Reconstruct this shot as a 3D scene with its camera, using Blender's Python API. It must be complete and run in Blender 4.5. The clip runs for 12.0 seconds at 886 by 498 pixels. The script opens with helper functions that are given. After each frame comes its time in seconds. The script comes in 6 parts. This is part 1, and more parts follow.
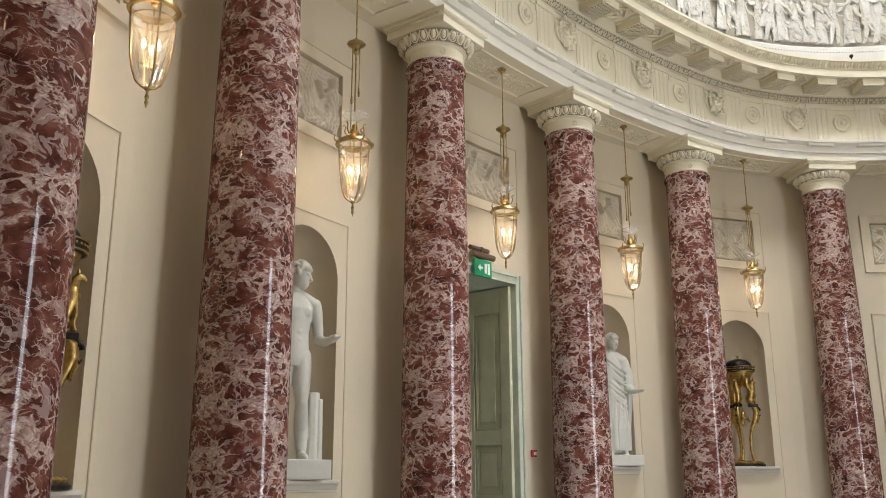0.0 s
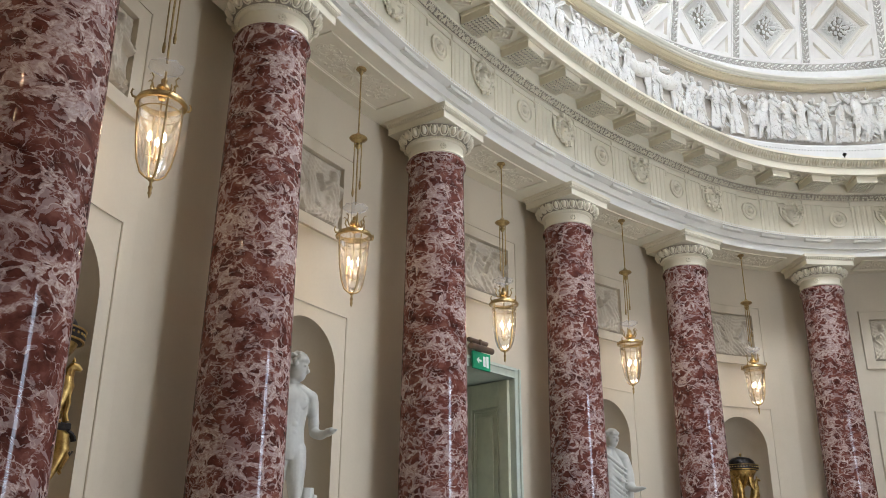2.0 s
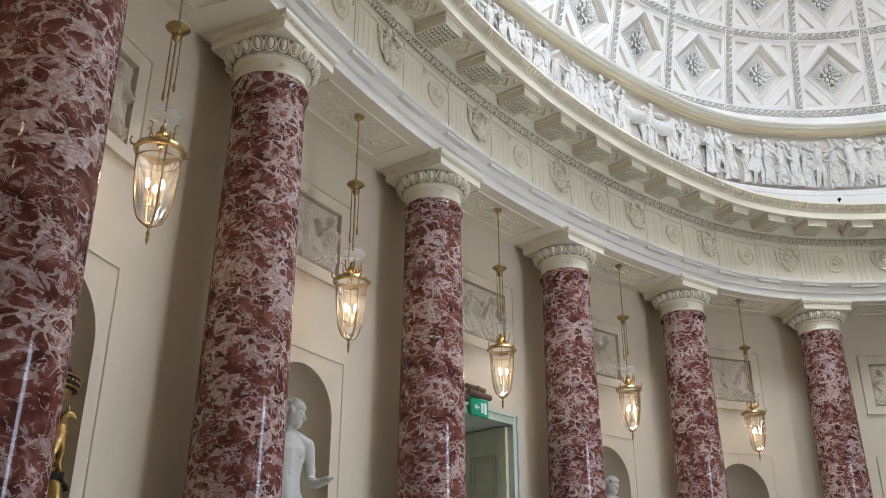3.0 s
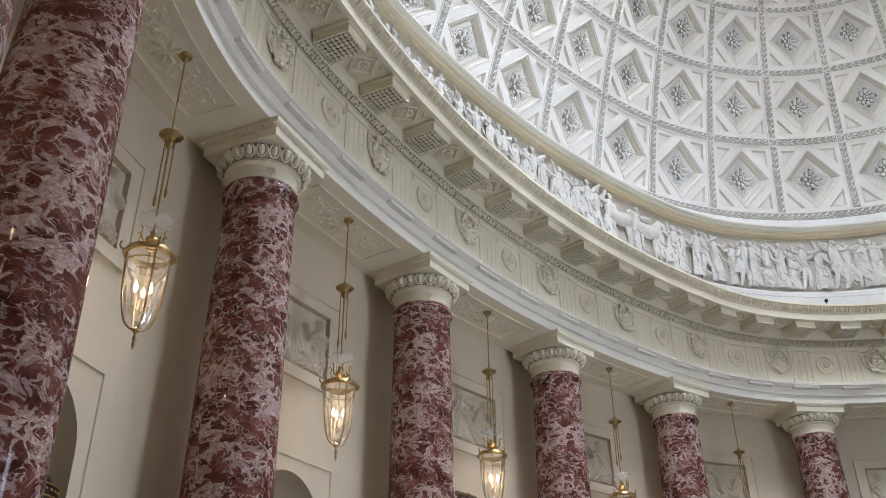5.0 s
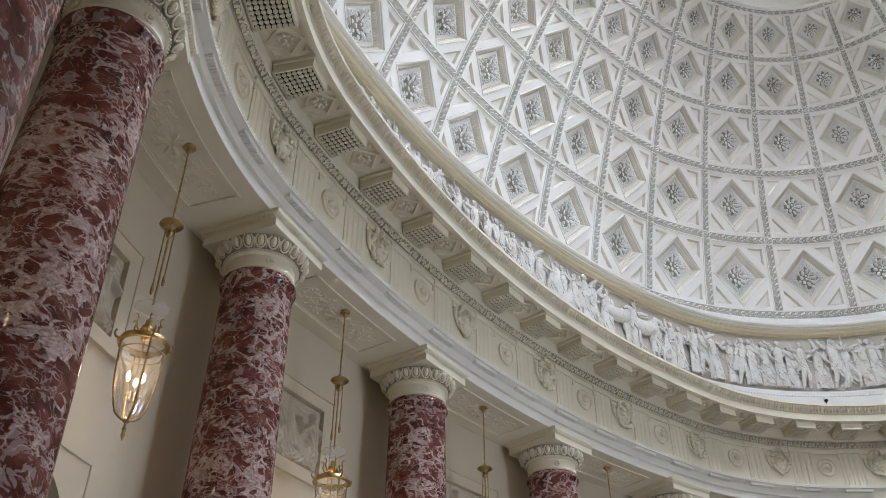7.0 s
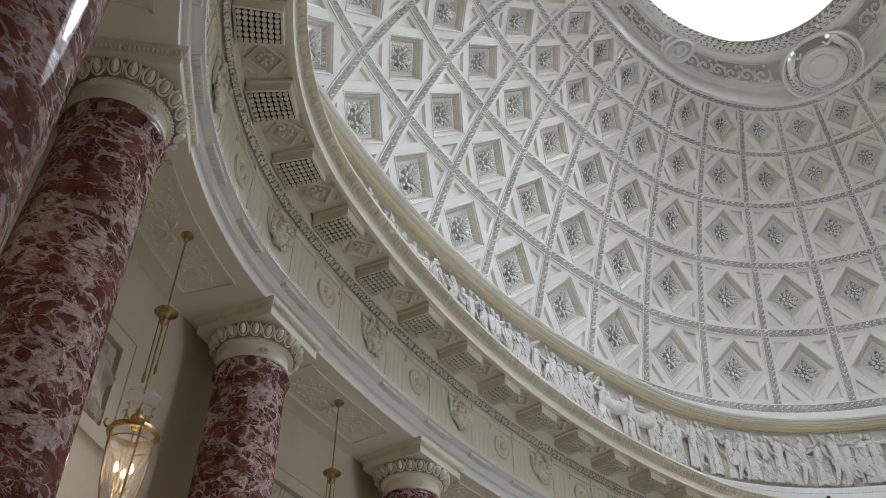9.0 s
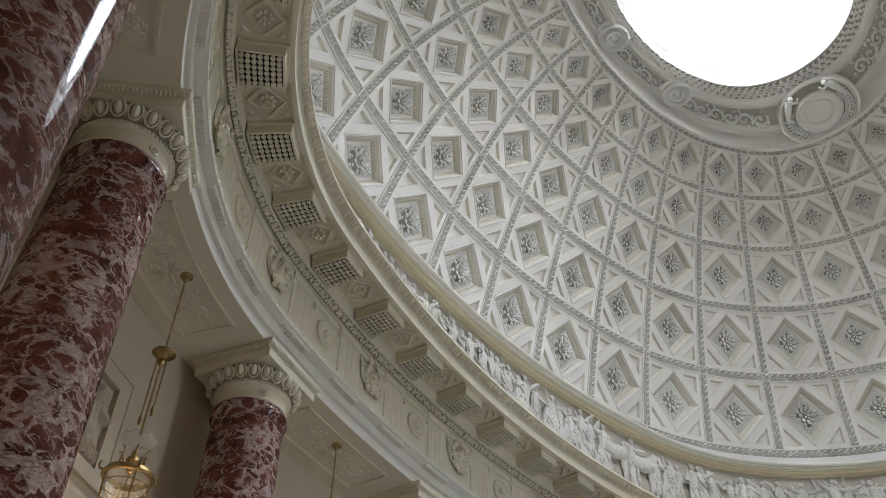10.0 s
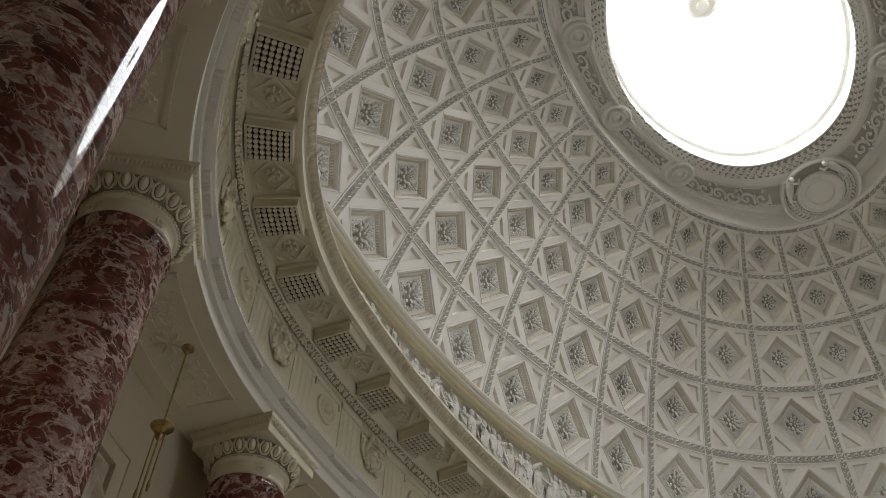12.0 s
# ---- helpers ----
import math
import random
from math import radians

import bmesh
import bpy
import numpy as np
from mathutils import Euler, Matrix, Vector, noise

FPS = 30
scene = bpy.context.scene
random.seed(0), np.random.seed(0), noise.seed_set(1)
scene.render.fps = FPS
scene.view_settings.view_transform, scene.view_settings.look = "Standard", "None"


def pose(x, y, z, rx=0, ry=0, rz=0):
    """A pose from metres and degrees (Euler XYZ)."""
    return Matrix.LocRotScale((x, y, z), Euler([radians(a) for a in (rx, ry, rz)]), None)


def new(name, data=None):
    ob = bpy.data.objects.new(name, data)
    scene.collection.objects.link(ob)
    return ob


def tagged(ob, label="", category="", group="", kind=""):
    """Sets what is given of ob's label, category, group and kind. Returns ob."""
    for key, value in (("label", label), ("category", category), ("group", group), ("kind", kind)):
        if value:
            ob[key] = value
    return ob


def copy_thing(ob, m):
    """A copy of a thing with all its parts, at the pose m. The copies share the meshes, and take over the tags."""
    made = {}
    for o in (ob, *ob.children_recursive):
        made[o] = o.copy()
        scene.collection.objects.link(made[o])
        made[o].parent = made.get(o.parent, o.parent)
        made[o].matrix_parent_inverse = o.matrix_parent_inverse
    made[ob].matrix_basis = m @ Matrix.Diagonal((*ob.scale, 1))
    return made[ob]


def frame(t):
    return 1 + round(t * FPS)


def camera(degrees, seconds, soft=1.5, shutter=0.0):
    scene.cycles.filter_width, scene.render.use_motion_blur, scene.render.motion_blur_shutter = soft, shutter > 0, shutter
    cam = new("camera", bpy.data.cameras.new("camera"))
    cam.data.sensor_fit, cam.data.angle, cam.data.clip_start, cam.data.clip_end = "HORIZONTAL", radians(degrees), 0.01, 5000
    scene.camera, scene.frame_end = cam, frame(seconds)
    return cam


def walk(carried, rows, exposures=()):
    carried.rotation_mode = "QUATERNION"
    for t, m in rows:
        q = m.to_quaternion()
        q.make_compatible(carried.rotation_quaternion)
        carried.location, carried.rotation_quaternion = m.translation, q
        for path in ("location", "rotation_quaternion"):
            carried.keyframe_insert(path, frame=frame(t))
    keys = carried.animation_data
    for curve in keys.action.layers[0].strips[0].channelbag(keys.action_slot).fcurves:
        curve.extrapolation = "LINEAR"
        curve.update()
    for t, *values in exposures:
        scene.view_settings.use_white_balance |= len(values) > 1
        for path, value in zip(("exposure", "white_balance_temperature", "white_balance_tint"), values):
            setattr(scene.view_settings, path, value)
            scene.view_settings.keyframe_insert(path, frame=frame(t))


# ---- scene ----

# ================= camera =================
EYE = (-9.2796, -0.8105, 1.6)
cam = camera(53.3, 12.0, soft=0.6)
TURNS = [
    (0.0, 104.525, 0.179, -49.492), (0.5, 106.207, -0.236, -49.686), (1.0, 107.827, -0.373, -49.755),
    (1.5, 109.280, -0.333, -49.751), (2.0, 110.498, -0.300, -49.715), (2.5, 111.852, -0.196, -49.731),
    (3.0, 113.455, -0.089, -49.823), (5.0, 120.135, 0.452, -50.350), (5.5, 121.757, 0.213, -50.441),
    (6.0, 123.188, -0.096, -50.612), (6.5, 124.743, -0.247, -50.832), (7.0, 126.163, -0.179, -50.970),
    (9.0, 131.982, -0.373, -51.468), (9.5, 133.424, -0.575, -51.626), (10.0, 134.697, -0.531, -51.669),
    (10.5, 135.869, -0.392, -51.742), (11.0, 137.020, -0.619, -51.867), (11.5, 138.101, -0.922, -51.917),
    (12.0, 139.570, -1.177, -52.044),
]
EXPOSURES = [(0.0, 0.60, 6650, 15), (2.5, 0.42, 5850, 17), (5.0, 0.13, 5820, 18), (7.0, -0.06, 5840, 18), (9.0, -0.38, 5900, 16), (10.5, -0.63, 6250, 15), (12.0, -1.02, 6700, 14)]
walk(cam, [(t, pose(*EYE, rx, ry, rz)) for t, rx, ry, rz in TURNS], EXPOSURES)

# ================= light =================
SKYLIGHT, DOORLIGHT, BULB, LANTERN_W = 25.0, 400.0, 12.0, 2.4
world = bpy.data.worlds.new("sky")
scene.world = world
world.use_nodes = True
wn = world.node_tree.nodes
sky = wn.new("ShaderNodeTexSky")
sky.sky_type = "NISHITA"
sky.sun_disc = False
sky.sun_elevation, sky.sun_rotation = radians(40), radians(180)
world.node_tree.links.new(sky.outputs[0], wn["Background"].inputs[0])
wn["Background"].inputs[1].default_value = 0.1

# ================= materials =================
def mat(name):
    m = bpy.data.materials.new(name)
    m.use_nodes = True
    nt = m.node_tree
    return m, nt, nt.nodes["Principled BSDF"]


def link(nt, a, b):
    nt.links.new(a, b)


def coords(nt, scale=(1, 1, 1), spread=0.0):
    tc = nt.nodes.new("ShaderNodeTexCoord")
    mp = nt.nodes.new("ShaderNodeMapping")
    mp.inputs["Scale"].default_value = scale
    link(nt, tc.outputs["Object"], mp.inputs["Vector"])
    if spread:
        oi = nt.nodes.new("ShaderNodeObjectInfo")
        mu = nt.nodes.new("ShaderNodeMath")
        mu.operation = "MULTIPLY"
        mu.inputs[1].default_value = spread
        link(nt, oi.outputs["Random"], mu.inputs[0])
        link(nt, mu.outputs[0], mp.inputs["Location"])
    return mp.outputs[0]


def noise_node(nt, vec, scale, detail=4, rough=0.55, distortion=0.0):
    n = nt.nodes.new("ShaderNodeTexNoise")
    n.inputs["Scale"].default_value = scale
    n.inputs["Detail"].default_value = detail
    n.inputs["Roughness"].default_value = rough
    n.inputs["Distortion"].default_value = distortion
    if vec is not None:
        link(nt, vec, n.inputs["Vector"])
    return n.outputs["Fac"]


def ramp(nt, fac, stops):
    r = nt.nodes.new("ShaderNodeValToRGB")
    while len(r.color_ramp.elements) < len(stops):
        r.color_ramp.elements.new(0.5)
    for e, (p, c) in zip(r.color_ramp.elements, stops):
        e.position = p
        e.color = (*c, 1) if len(c) == 3 else c
    link(nt, fac, r.inputs[0])
    return r.outputs[0]


def mixc(nt, fac, a, b, mode="MIX"):
    m = nt.nodes.new("ShaderNodeMix")
    m.data_type, m.blend_type = "RGBA", mode
    if isinstance(fac, float):
        m.inputs[0].default_value = fac
    else:
        link(nt, fac, m.inputs[0])
    for s, i in ((a, 6), (b, 7)):
        if isinstance(s, tuple):
            m.inputs[i].default_value = (*s, 1)
        else:
            link(nt, s, m.inputs[i])
    return m.outputs[2]


def bump(nt, bsdf, height, strength, dist):
    b = nt.nodes.new("ShaderNodeBump")
    b.inputs["Strength"].default_value = strength
    b.inputs["Distance"].default_value = dist
    link(nt, height, b.inputs["Height"])
    link(nt, b.outputs[0], bsdf.inputs["Normal"])


def plaster(name, base, dirt, rough=0.7, relief=0.25):
    m, nt, p = mat(name)
    v = coords(nt)
    big = noise_node(nt, v, 0.7, 5, 0.6)
    fine = noise_node(nt, v, 28, 5, 0.6)
    c = ramp(nt, big, [(0.3, dirt), (0.62, base)])
    c = mixc(nt, 0.25, c, ramp(nt, fine, [(0.3, dirt), (0.6, base)]))
    link(nt, c, p.inputs["Base Color"])
    p.inputs["Roughness"].default_value = rough
    bump(nt, p, fine, relief, 0.004)
    return m


WALL = plaster("cream wall paint", (0.64, 0.55, 0.40), (0.585, 0.50, 0.36), 0.55, 0.15)
NICHE = plaster("buff niche paint", (0.54, 0.45, 0.315), (0.49, 0.405, 0.28), 0.6, 0.15)
ENTAB = plaster("ivory plaster", (0.80, 0.73, 0.555), (0.73, 0.66, 0.485), 0.6)
WHITE = plaster("white plaster", (0.76, 0.74, 0.69), (0.69, 0.665, 0.61), 0.6)
DOME = plaster("white dome plaster", (0.86, 0.828, 0.768), (0.80, 0.763, 0.695), 0.65)
# Tan tint on all coffer sides: shade of the downward-facing ones, in the colour.
REVEAL = plaster("tan coffer side, tinted for shade", (0.80, 0.75, 0.65), (0.70, 0.635, 0.52), 0.75)
FLOWER = plaster("white carved flower plaster", (0.86, 0.84, 0.79), (0.70, 0.675, 0.62), 0.7, 0.3)
# Darker ground so that gaps between the leaves read as shade.
LEAF_SHADE = plaster("leaf trail ground, darkened for shade", (0.58, 0.545, 0.475), (0.39, 0.36, 0.30), 0.9, 0.4)
# Slightly below the dome's white, as painted shade behind the petals.
FAINT_SHADE = plaster("ground behind carving, slightly darkened for shade", (0.82, 0.795, 0.74), (0.72, 0.69, 0.62), 0.8, 0.3)
DOME_CARVED = plaster("carved dome plaster", (0.87, 0.84, 0.78), (0.78, 0.745, 0.68), 0.75, 0.4)
GILT = plaster("straw coloured moulding", (0.74, 0.65, 0.455), (0.66, 0.57, 0.38), 0.5)
CREAM = plaster("pale cream plaster", (0.82, 0.785, 0.69), (0.77, 0.73, 0.625), 0.6)
# Dark ivory holds the shade of grooves between eggs and small leaves.
GROOVE_SHADE = plaster("ivory ground, darkened for groove shade", (0.38, 0.33, 0.24), (0.25, 0.21, 0.15), 0.85, 0.4)
RELIEFM = plaster("worn cream carving", (0.58, 0.505, 0.38), (0.40, 0.335, 0.24), 0.8, 0.8)
MARBLE = plaster("white statue marble", (0.63, 0.62, 0.55), (0.49, 0.48, 0.41), 0.45, 0.2)


def weathered():
    """Carved figures: creased cloth with its shade in the colour, and ochre grime in patches."""
    m, nt, p = mat("weathered white figure plaster, shaded creases")
    v = coords(nt)
    grime_shade = noise_node(nt, v, 5.5, 5, 0.6, 0.5)
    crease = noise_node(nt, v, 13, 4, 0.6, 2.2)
    c = ramp(nt, grime_shade, [(0.36, (0.52, 0.42, 0.28)), (0.46, (0.62, 0.575, 0.50)), (0.6, (0.70, 0.675, 0.62))])
    # Brown in the creases is fold shade mixed into the base colour.
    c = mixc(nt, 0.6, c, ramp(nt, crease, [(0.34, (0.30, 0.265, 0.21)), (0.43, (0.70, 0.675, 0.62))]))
    link(nt, c, p.inputs["Base Color"])
    p.inputs["Roughness"].default_value = 0.8
    bump(nt, p, crease, 0.5, 0.03)
    return m


PROCESSION = weathered()
# Brown ground paints the shade between figures; the wall itself is white.
BEHIND = plaster("brown ground painted as shade between the figures", (0.56, 0.51, 0.43), (0.40, 0.35, 0.27), 0.85, 0.5)
# Dark colour in place of shade in the gaps of flowers and wreaths.
GAP_SHADE = plaster("painted shade under flowers and leaves", (0.44, 0.405, 0.335), (0.29, 0.265, 0.21), 0.9, 0.4)
# Near-black colour keeps the gaps between pegs shaded under any lamp.
PEG_SHADE = plaster("black painted shade between pegs", (0.035, 0.032, 0.028), (0.02, 0.018, 0.016), 0.9)


def scagliola():
    """Breccia: red fragments in a mesh of pale shards, polished."""
    m, nt, p = mat("red and white scagliola")
    v = coords(nt, (1, 1, 1.35), 37.0)

    def warped(vec, scale, amount, detail=3):
        n = nt.nodes.new("ShaderNodeTexNoise")
        n.inputs["Scale"].default_value, n.inputs["Detail"].default_value = scale, detail
        link(nt, vec, n.inputs["Vector"])
        a = nt.nodes.new("ShaderNodeVectorMath")
        a.operation = "MULTIPLY_ADD"
        a.inputs[1].default_value = (amount, amount, amount)
        link(nt, n.outputs["Color"], a.inputs[0])
        link(nt, vec, a.inputs[2])
        return a.outputs[0]

    def mesh_of(vec, scale, width):
        """Pale seams between fragments; their width wanders with the given factor."""
        vo = nt.nodes.new("ShaderNodeTexVoronoi")
        vo.feature = "DISTANCE_TO_EDGE"
        vo.inputs["Scale"].default_value = scale
        link(nt, vec, vo.inputs["Vector"])
        d = nt.nodes.new("ShaderNodeMath")
        d.operation = "SUBTRACT"
        link(nt, width, d.inputs[0])
        link(nt, vo.outputs["Distance"], d.inputs[1])
        return ramp(nt, d.outputs[0], [(0.0, (0, 0, 0)), (0.045, (1, 1, 1))])

    w = warped(warped(v, 3.0, 0.22), 11.0, 0.085, 4)
    spread = noise_node(nt, v, 3.4, 3, 0.55, 0.4)
    wide = ramp(nt, spread, [(0.43, (0.0, 0.0, 0.0)), (0.70, (0.26, 0.26, 0.26))])
    fine = ramp(nt, noise_node(nt, v, 5.1, 3, 0.6), [(0.46, (0.0, 0.0, 0.0)), (0.75, (0.20, 0.20, 0.20))])
    seams, hair = mesh_of(w, 7.2, wide), mesh_of(w, 16.0, fine)
    shards = ramp(nt, noise_node(nt, w, 8.5, 4, 0.6, 0.9), [(0.545, (0, 0, 0)), (0.58, (1, 1, 1))])
    tone = noise_node(nt, w, 6.0, 4, 0.6)
    grain = noise_node(nt, w, 34.0, 4, 0.65)
    ground = ramp(nt, tone, [(0.32, (0.052, 0.016, 0.012)), (0.5, (0.138, 0.042, 0.030)), (0.68, (0.235, 0.092, 0.066))])
    pale = ramp(nt, grain, [(0.34, (0.21, 0.095, 0.078)), (0.47, (0.38, 0.25, 0.215)), (0.64, (0.62, 0.50, 0.44))])
    c = mixc(nt, seams, ground, pale)
    c = mixc(nt, mixc(nt, 0.75, (0.0, 0.0, 0.0), hair), c, pale)
    c = mixc(nt, mixc(nt, 0.55, (0.0, 0.0, 0.0), shards), c, (0.46, 0.34, 0.315))
    link(nt, c, p.inputs["Base Color"])
    p.inputs["Roughness"].default_value = 0.38
    p.inputs["Specular IOR Level"].default_value = 0.0
    p.inputs["Coat Weight"].default_value = 0.55
    p.inputs["Coat Roughness"].default_value = 0.04
    return m


SCAG = scagliola()


def metal(name, base, rough, dark):
    m, nt, p = mat(name)
    v = coords(nt)
    n = noise_node(nt, v, 14, 5, 0.65)
    link(nt, ramp(nt, n, [(0.32, dark), (0.6, base)]), p.inputs["Base Color"])
    link(nt, ramp(nt, n, [(0.3, (rough + 0.2,) * 3), (0.7, (rough,) * 3)]), p.inputs["Roughness"])
    p.inputs["Metallic"].default_value = 1.0
    return m


BRASS = metal("aged brass", (0.50, 0.36, 0.15), 0.28, (0.27, 0.18, 0.075))
GOLD = metal("gilded bronze", (0.62, 0.42, 0.14), 0.34, (0.24, 0.145, 0.045))
BRONZE = metal("dark bronze", (0.07, 0.06, 0.055), 0.4, (0.03, 0.027, 0.025))


def paint(name, base, rough=0.45):
    m, nt, p = mat(name)
    v = coords(nt)
    n = noise_node(nt, v, 5, 5, 0.6)
    link(nt, ramp(nt, n, [(0.3, tuple(0.86 * k for k in base)), (0.65, base)]), p.inputs["Base Color"])
    p.inputs["Roughness"].default_value = rough
    return m


GREEN = paint("sage green door paint", (0.60, 0.60, 0.42))
FRAMEP = paint("pale grey green frame paint", (0.56, 0.60, 0.48))
SIGN = paint("green sign plastic", (0.01, 0.33, 0.15))
SIGNW = paint("white sign print", (0.75, 0.8, 0.76))
BROWN = paint("brown metal housing", (0.14, 0.09, 0.06))
RED = paint("red call point plastic", (0.45, 0.03, 0.025))
CANDLE = paint("ivory candle sleeve", (0.50, 0.42, 0.27))
FLOORM = plaster("pale marble floor", (0.54, 0.515, 0.475), (0.46, 0.44, 0.405), 0.3, 0.05)
STONE = plaster("grey niche stone", (0.62, 0.58, 0.50), (0.54, 0.50, 0.42), 0.55)


def glass(name, tint=(1, 1, 1), gloss=1.0):
    m = bpy.data.materials.new(name)
    m.use_nodes = True
    nt = m.node_tree
    nt.nodes.remove(nt.nodes["Principled BSDF"])
    out = nt.nodes["Material Output"]
    tr = nt.nodes.new("ShaderNodeBsdfTransparent")
    tr.inputs[0].default_value = (*tint, 1)
    gl = nt.nodes.new("ShaderNodeBsdfGlossy")
    gl.inputs["Roughness"].default_value = 0.03
    fr = nt.nodes.new("ShaderNodeFresnel")
    fr.inputs[0].default_value = 1.5
    mx = nt.nodes.new("ShaderNodeMixShader")
    link(nt, fr.outputs[0], mx.inputs[0])
    link(nt, tr.outputs[0], mx.inputs[1])
    link(nt, gl.outputs[0], mx.inputs[2])
    link(nt, mx.outputs[0], out.inputs[0])
    return m


GLASS = glass("clear window glass", (0.97, 0.97, 0.96))


def hazy_glass(name):
    """Clear glass with a translucent film added in place of the bulbs' glare."""
    m = glass(name, (0.97, 0.97, 0.96))
    nt = m.node_tree
    out = nt.nodes["Material Output"]
    clear = out.inputs[0].links[0].from_socket
    film = nt.nodes.new("ShaderNodeBsdfTranslucent")
    film.inputs[0].default_value = (0.9, 0.87, 0.8, 1)
    mx = nt.nodes.new("ShaderNodeMixShader")
    mx.inputs[0].default_value = 0.15
    link(nt, clear, mx.inputs[1])
    link(nt, film.outputs[0], mx.inputs[2])
    link(nt, mx.outputs[0], out.inputs[0])
    return m


LAMPGLASS = hazy_glass("lantern glass with glare film")


def frosted(name):
    m, nt, p = mat(name)
    p.inputs["Base Color"].default_value = (0.8, 0.82, 0.85, 1)
    p.inputs["Roughness"].default_value = 0.35
    p.inputs["Alpha"].default_value = 0.24
    return m


SMOKE = frosted("milky smoke bell glass")


def glow(name, colour, strength):
    m, nt, p = mat(name)
    p.inputs["Emission Color"].default_value = (*colour, 1)
    p.inputs["Emission Strength"].default_value = strength
    p.inputs["Base Color"].default_value = (0.8, 0.8, 0.8, 1)
    return m


BULBM = glow("lit candle bulb", (1.0, 0.80, 0.52), BULB)
LAYM = glow("daylit skylight glazing", (0.85, 0.935, 1.0), SKYLIGHT)

# ================= geometry kit =================
class Geo:
    """A mesh under construction: lists of corners and faces."""

    def __init__(self):
        self.v, self.f = [], []

    def add(self, verts, faces):
        n = len(self.v)
        self.v.extend(tuple(p) for p in verts)
        self.f.extend(tuple(i + n for i in f) for f in faces)
        return self

    def box(self, x0, x1, y0, y1, z0, z1, bevel=0.0, m=None):
        if bevel > 0:
            k = bevel
            bm = bmesh.new()
            bmesh.ops.create_cube(bm, size=1)
            for w in bm.verts:
                w.co = ((x0 + x1) / 2 + w.co.x * (x1 - x0), (y0 + y1) / 2 + w.co.y * (y1 - y0), (z0 + z1) / 2 + w.co.z * (z1 - z0))
            bmesh.ops.bevel(bm, geom=bm.edges[:], offset=k, segments=1, affect="EDGES")
            bm.verts.index_update()
            vs = [w.co.copy() for w in bm.verts]
            fs = [[w.index for w in q.verts] for q in bm.faces]
            bm.free()
        else:
            vs = [Vector((x, y, z)) for x in (x0, x1) for y in (y0, y1) for z in (z0, z1)]
            fs = [(0, 1, 3, 2), (4, 6, 7, 5), (0, 4, 5, 1), (2, 3, 7, 6), (0, 2, 6, 4), (1, 5, 7, 3)]
        if m is not None:
            vs = [m @ p for p in vs]
        return self.add(vs, fs)

    def lathe(self, prof, seg=24, m=None, close=False):
        vs, fs = [], []
        for r, z in prof:
            for i in range(seg):
                a = 2 * math.pi * i / seg
                vs.append(Vector((r * math.cos(a), r * math.sin(a), z)))
        rows = len(prof)
        for j in range(rows - 1):
            for i in range(seg):
                k = (i + 1) % seg
                fs.append((j * seg + i, j * seg + k, (j + 1) * seg + k, (j + 1) * seg + i))
        if close:
            fs.append(tuple(range(seg))[::-1])
            fs.append(tuple((rows - 1) * seg + i for i in range(seg)))
        if m is not None:
            vs = [m @ p for p in vs]
        return self.add(vs, fs)

    def ball(self, c, r, seg=8, rings=5, m=None):
        if not hasattr(r, "__len__"):
            r = (r, r, r)
        c = Vector(c)
        vs, fs = [c + Vector((0, 0, -r[2]))], []
        for j in range(1, rings):
            b = -math.pi / 2 + math.pi * j / rings
            for i in range(seg):
                a = 2 * math.pi * i / seg
                vs.append(c + Vector((r[0] * math.cos(b) * math.cos(a), r[1] * math.cos(b) * math.sin(a), r[2] * math.sin(b))))
        vs.append(c + Vector((0, 0, r[2])))
        top = len(vs) - 1
        for i in range(seg):
            k = (i + 1) % seg
            fs.append((0, 1 + k, 1 + i))
            for j in range(rings - 2):
                fs.append((1 + j * seg + i, 1 + j * seg + k, 1 + (j + 1) * seg + k, 1 + (j + 1) * seg + i))
            fs.append((1 + (rings - 2) * seg + i, 1 + (rings - 2) * seg + k, top))
        if m is not None:
            vs = [m @ p for p in vs]
        return self.add(vs, fs)

    def tube(self, pts, rad, seg=6, m=None, squash=1.0):
        pts = [Vector(p) for p in pts]
        n = len(pts)
        if not hasattr(rad, "__len__"):
            rad = [rad] * n
        vs, fs = [], []
        up = None
        for i, p in enumerate(pts):
            d = (pts[min(i + 1, n - 1)] - pts[max(i - 1, 0)]).normalized()
            if up is None:
                up = d.orthogonal().normalized()
            up = (up - d * up.dot(d))
            up = up.normalized() if up.length > 1e-6 else d.orthogonal().normalized()
            s = d.cross(up)
            for k in range(seg):
                a = 2 * math.pi * k / seg
                vs.append(p + rad[i] * (up * math.cos(a) + s * math.sin(a) * squash))
        for i in range(n - 1):
            for k in range(seg):
                l = (k + 1) % seg
                fs.append((i * seg + k, i * seg + l, (i + 1) * seg + l, (i + 1) * seg + k))
        fs.append(tuple(range(seg))[::-1])
        fs.append(tuple((n - 1) * seg + k for k in range(seg)))
        if m is not None:
            vs = [m @ p for p in vs]
        return self.add(vs, fs)

    def mapped(self, fn):
        self.v = [tuple(p) for p in fn(np.array(self.v, float))]
        return self

    def mesh(self, name, material, smooth=False):
        me = bpy.data.meshes.new(name)
        me.from_pydata(self.v, [], self.f)
        me.materials.append(material)
        bm = bmesh.new()
        bm.from_mesh(me)
        bmesh.ops.recalc_face_normals(bm, faces=bm.faces)
        bm.to_mesh(me)
        bm.free()
        if smooth:
            me.polygons.foreach_set("use_smooth", [True] * len(me.polygons))
            me.set_sharp_from_angle(angle=radians(40))
        me.update()
        return me


